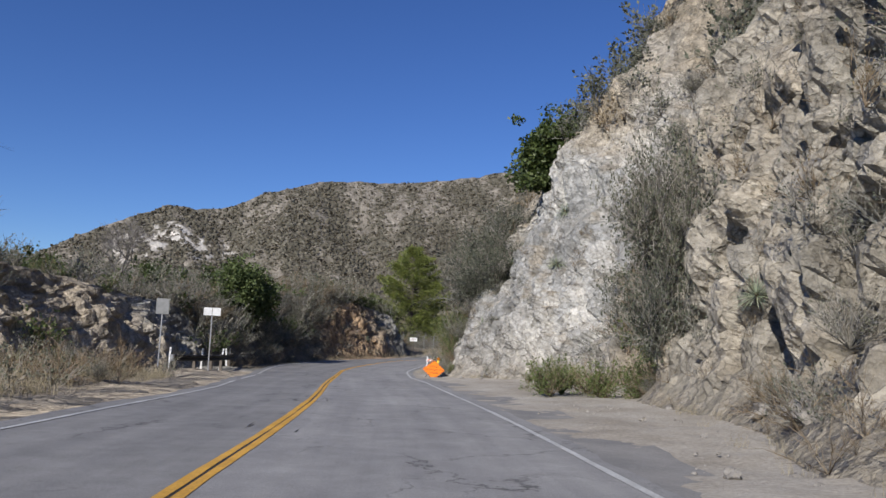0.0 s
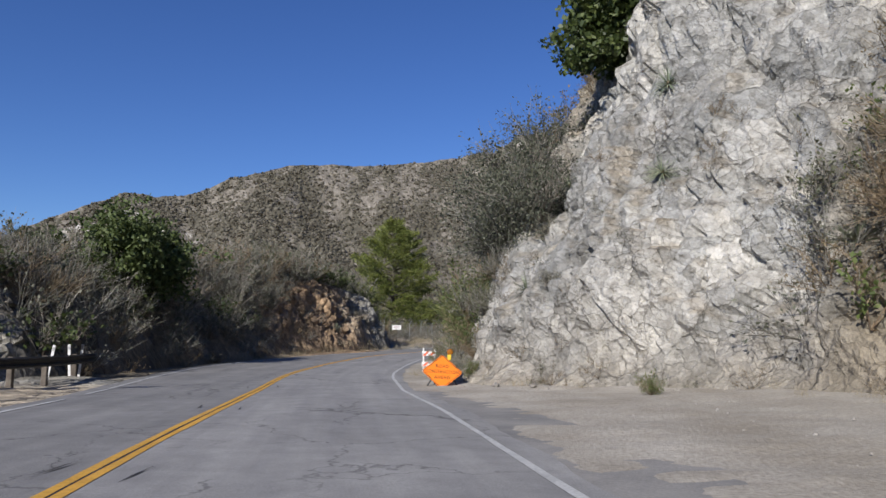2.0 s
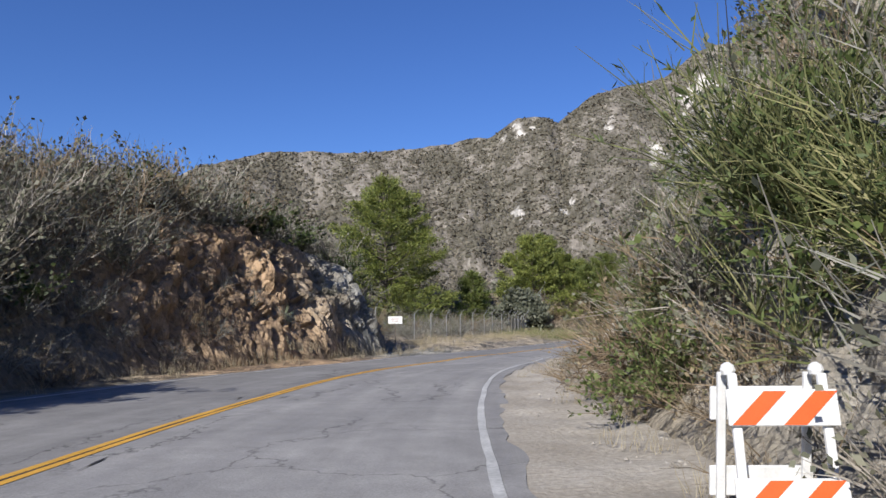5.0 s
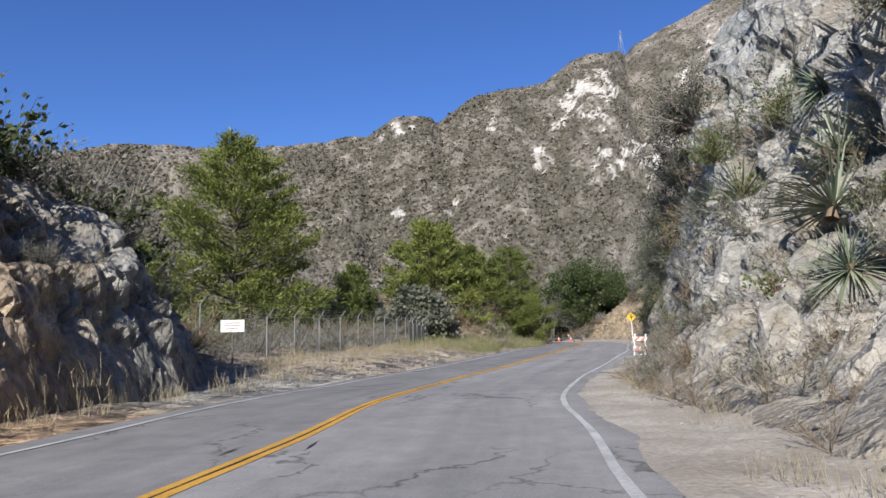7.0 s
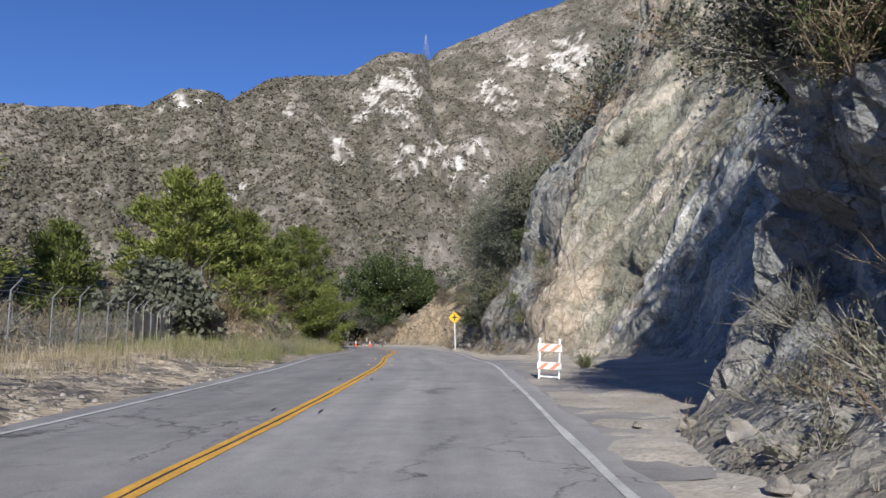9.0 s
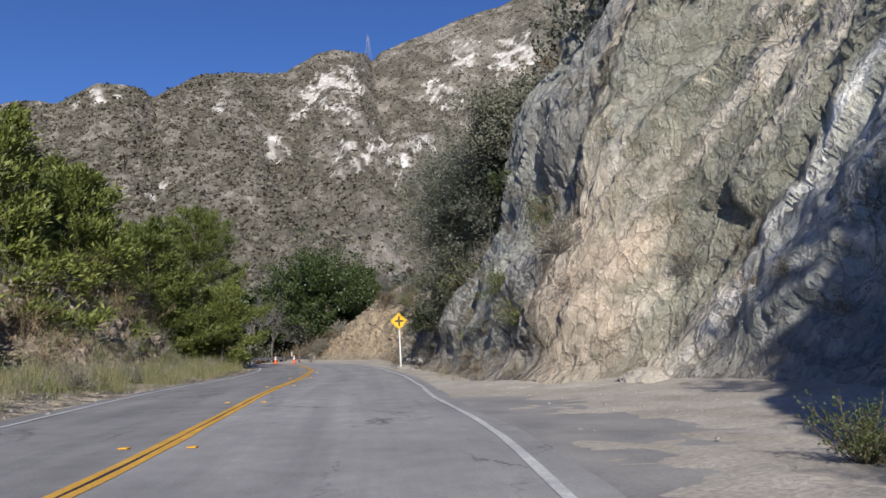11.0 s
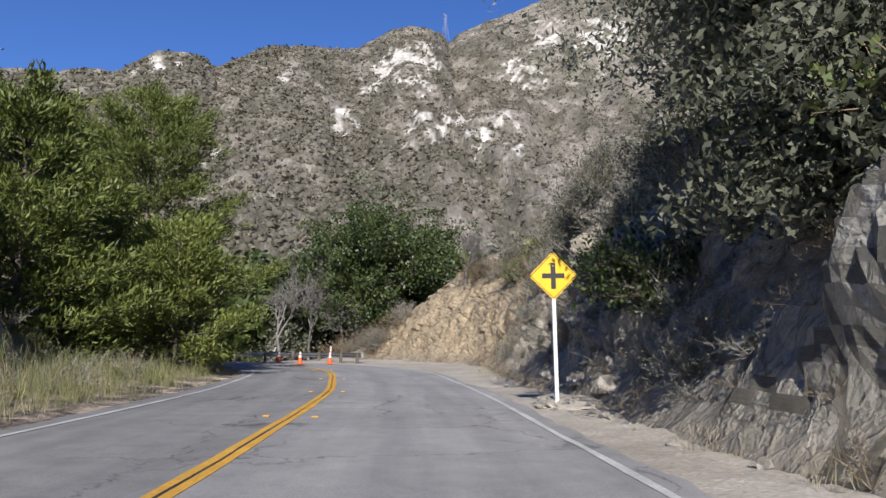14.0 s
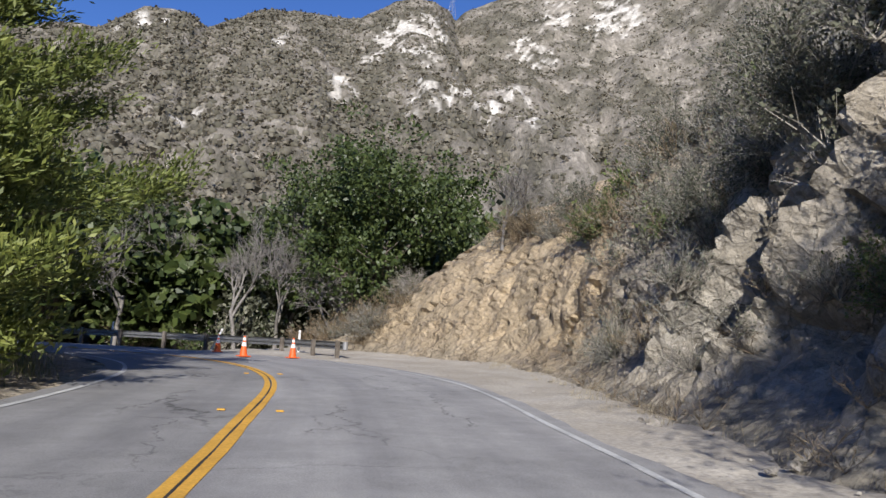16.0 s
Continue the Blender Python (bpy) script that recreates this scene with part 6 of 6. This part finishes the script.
v, f, m = sh.arrays()
ob = new("lattice", quad_mesh("lattice", v, f, [GREY_METAL]))
ob.parent = pylon
pylon.matrix_world = Matrix.Translation(foot_p) @ Matrix.Rotation(0.5, 4, "Z")
pylon.scale = (0.72, 0.72, 0.72)

# sunk lane markers beside the centre line
slot_bm = bmesh.new()
for k in range(9):
    u = k / 8
    w = 0.014 * math.sin(math.pi * (0.08 + 0.84 * u)) + 0.006 * math.sin(k * 5.1)
    slot_bm.verts.new((-w, u * 0.95 - 0.475, 0))
    slot_bm.verts.new((w, u * 0.95 - 0.475, 0))
slot_bm.verts.ensure_lookup_table()
for k in range(8):
    slot_bm.faces.new((slot_bm.verts[2 * k], slot_bm.verts[2 * k + 1], slot_bm.verts[2 * k + 3], slot_bm.verts[2 * k + 2]))
groove = tagged(new("pavement_scar"), "short dark worn scar in the asphalt beside the centre line", "pavement scar", "scars beside the centre line")
part("groove", slot_bm, TAR, groove)
marker = tagged(new("lane_marker"), "small worn yellow raised lane marker", "lane marker", "lane markers")
part("reflector", box(0, 0, 0.006, 0.11, 0.11, 0.02, 0.006), YELLOW, marker)
for s in np.arange(4.6, 168, 7.3):
    for d in (-0.36, 0.44):
        x, y = at(s + RNG.uniform(-0.5, 0.5), d)
        i = int(np.searchsorted(ARC, s))
        thing, lift = (groove, 0.009) if s < 108 else (marker, 0.004)
        copy_thing(thing, pose(float(x), float(y), float(road_z(s)) + lift, 0, 0, math.degrees(math.atan2(TANS[i, 1], TANS[i, 0])) - 90 + RNG.uniform(-9, 9)))
for root in (groove, marker):
    drop(root)

# fallen stones
def stone(seed):
    bm = bmesh.new()
    bmesh.ops.create_icosphere(bm, subdivisions=2, radius=1.0)
    for v in bm.verts:
        q = v.co.copy()
        v.co = q * (0.75 + 0.5 * noise.cell(q * 1.3 + Vector((seed * 3.1, 0, 0)))) * Vector((1, 0.8, 0.6)).length / 1.4
        v.co.z *= 0.65
    me = bpy.data.meshes.new("stone")
    bm.to_mesh(me)
    bm.free()
    me.materials.append(PALE_STONE)
    return me


PALE_STONE = mottled("pale_stone", (0.24, 0.22, 0.19), (0.40, 0.37, 0.33), 2.0, 0.92, 18, 0.03)
stones = [stone(k) for k in range(5)]
for j in range(130):
    s = RNG.uniform(2, 165)
    d = float(along(FOOT_R, s)) - 0.55 + 0.45 * RNG.normal() - (0.8 if RNG.uniform() < 0.15 else 0)
    if d < float(along(RIGHT_EDGE, s)) + 0.9:
        continue
    x, y = at(s, d)
    r = 0.035 + 0.13 * RNG.uniform() ** 2.6
    ob = tagged(new("stone", stones[j % 5]), "fallen pale stone at the foot of the cut", "stone", "fallen stones")
    ob.matrix_world = pose(float(x), float(y), shoulder_z(s, d) + 0.03 + max(0, d - float(along(FOOT_R, s)) + 0.7) * 0.25, 0, 0, RNG.uniform(0, 360)) @ Matrix.Diagonal((r, r, r, 1))
for s, h, r in ((10.5, 0.35, 0.35), (13, 0.2, 0.25), (86.5, 5.2, 0.5), (95, 0.2, 0.2), (94, 0.3, 0.18), (146.5, 0.3, 0.35), (148.5, 0.2, 0.3), (152, 0.3, 0.3)):
    p, nn = cliff_at(s, h)
    ob = tagged(new("boulder", stones[int(s) % 5]), "pale angular boulder resting on the slope", "boulder", "boulders")
    ob.matrix_world = Matrix.Translation(p + nn * r * 0.2) @ pose(0, 0, 0, 0, 0, s * 40) @ Matrix.Diagonal((r, r, r, 1))
tr = []
pebble = Shape()
pebble.add(np.array([(-1, -1, 0), (1, -0.8, 0), (0.9, 1, 0), (-0.8, 0.9, 0), (-0.6, -0.6, 0.9), (0.6, -0.5, 0.8), (0.5, 0.6, 1.0), (-0.5, 0.5, 0.8)]), np.array([(0, 1, 5, 4), (1, 2, 6, 5), (2, 3, 7, 6), (3, 0, 4, 7), (4, 5, 6, 7)]), 0)
for _ in range(2600):
    s = RNG.uniform(0, 168)
    lo_d, hi_d = float(along(RIGHT_EDGE, s)) + 0.7, float(along(FOOT_R, s))
    d = lo_d + (hi_d - lo_d) * RNG.uniform() ** 0.6
    x, y = at(s, d)
    tr.append(turned((x, y, shoulder_z(s, d) + 0.0), 0.008 + 0.022 * RNG.uniform() ** 3, RNG))
for _ in range(900):
    s, d = RNG.uniform(92, 130), RNG.uniform(3.6, 10)
    tr.append(turned(bank_at(s, d), 0.012 + 0.05 * RNG.uniform() ** 3, RNG))
merged("gravel", pebble.arrays(), [PALE_STONE], tr, "loose gravel on the dirt shoulder", "gravel")

# ---- brush on the mountain ----
def clump(seed):
    """A low uneven dome of brush, or a loose tuft."""
    rng = np.random.default_rng(seed)
    sh = Shape()
    if seed % 2:
        c = unit(rng, 8) * np.array([0.5, 0.5, 0.35]) + np.array([0, 0, 0.3])
        sh.add(*leaves(rng, c, 0.75, 0.4), 1)
        return sh.arrays()
    k = np.arange(6) * np.pi / 3
    rings = []
    for rad, z in ((0.62, -0.2), (0.7, 0.25), (0.4, 0.62), (0.06, 0.75)):
        q = rad * rng.uniform(0.7, 1.3, 6)
        rings.append(np.stack([np.cos(k) * q, np.sin(k) * q, z + rng.normal(size=6) * 0.07], -1))
    i = np.arange(24).reshape(4, 6)
    sh.add(np.concatenate(rings), np.stack([i[:-1], np.roll(i[:-1], -1, 1), np.roll(i[1:], -1, 1), i[1:]], -1).reshape(-1, 4), 1)
    return sh.arrays()


mi = np.where((AZ > -44) & (AZ < 48))[0]
for seed, n in ((91, 11000), (92, 8000), (93, 11000), (94, 8000)):
    tr = []
    rng = np.random.default_rng(seed)
    while len(tr) < n:
        i, j = int(rng.choice(mi)), int(148 * rng.uniform(0, 1) ** 0.75)
        if scar[i, j] > 0.25 + 0.5 * rng.uniform() or BARE[i, j, 0] > 0.45 + 0.9 * rng.uniform():
            continue
        p = M[i, j] + (M[i + 1, j] - M[i, j]) * rng.uniform() + (M[i, j + 1] - M[i, j]) * rng.uniform()
        s = 0.5 + 0.9 * rng.uniform() ** 1.8
        tr.append(Matrix.Translation(p) @ Matrix.Rotation(rng.uniform(0, 6.28), 4, "Z") @ Matrix.Diagonal((s, s, s * 0.85, 1)))
    merged("mountain_brush", clump(seed), [CHAPARRAL, CHAPARRAL], tr, "dark chaparral bushes dotting the mountain", "brush")

for root in KINDS.values():
    drop(root)
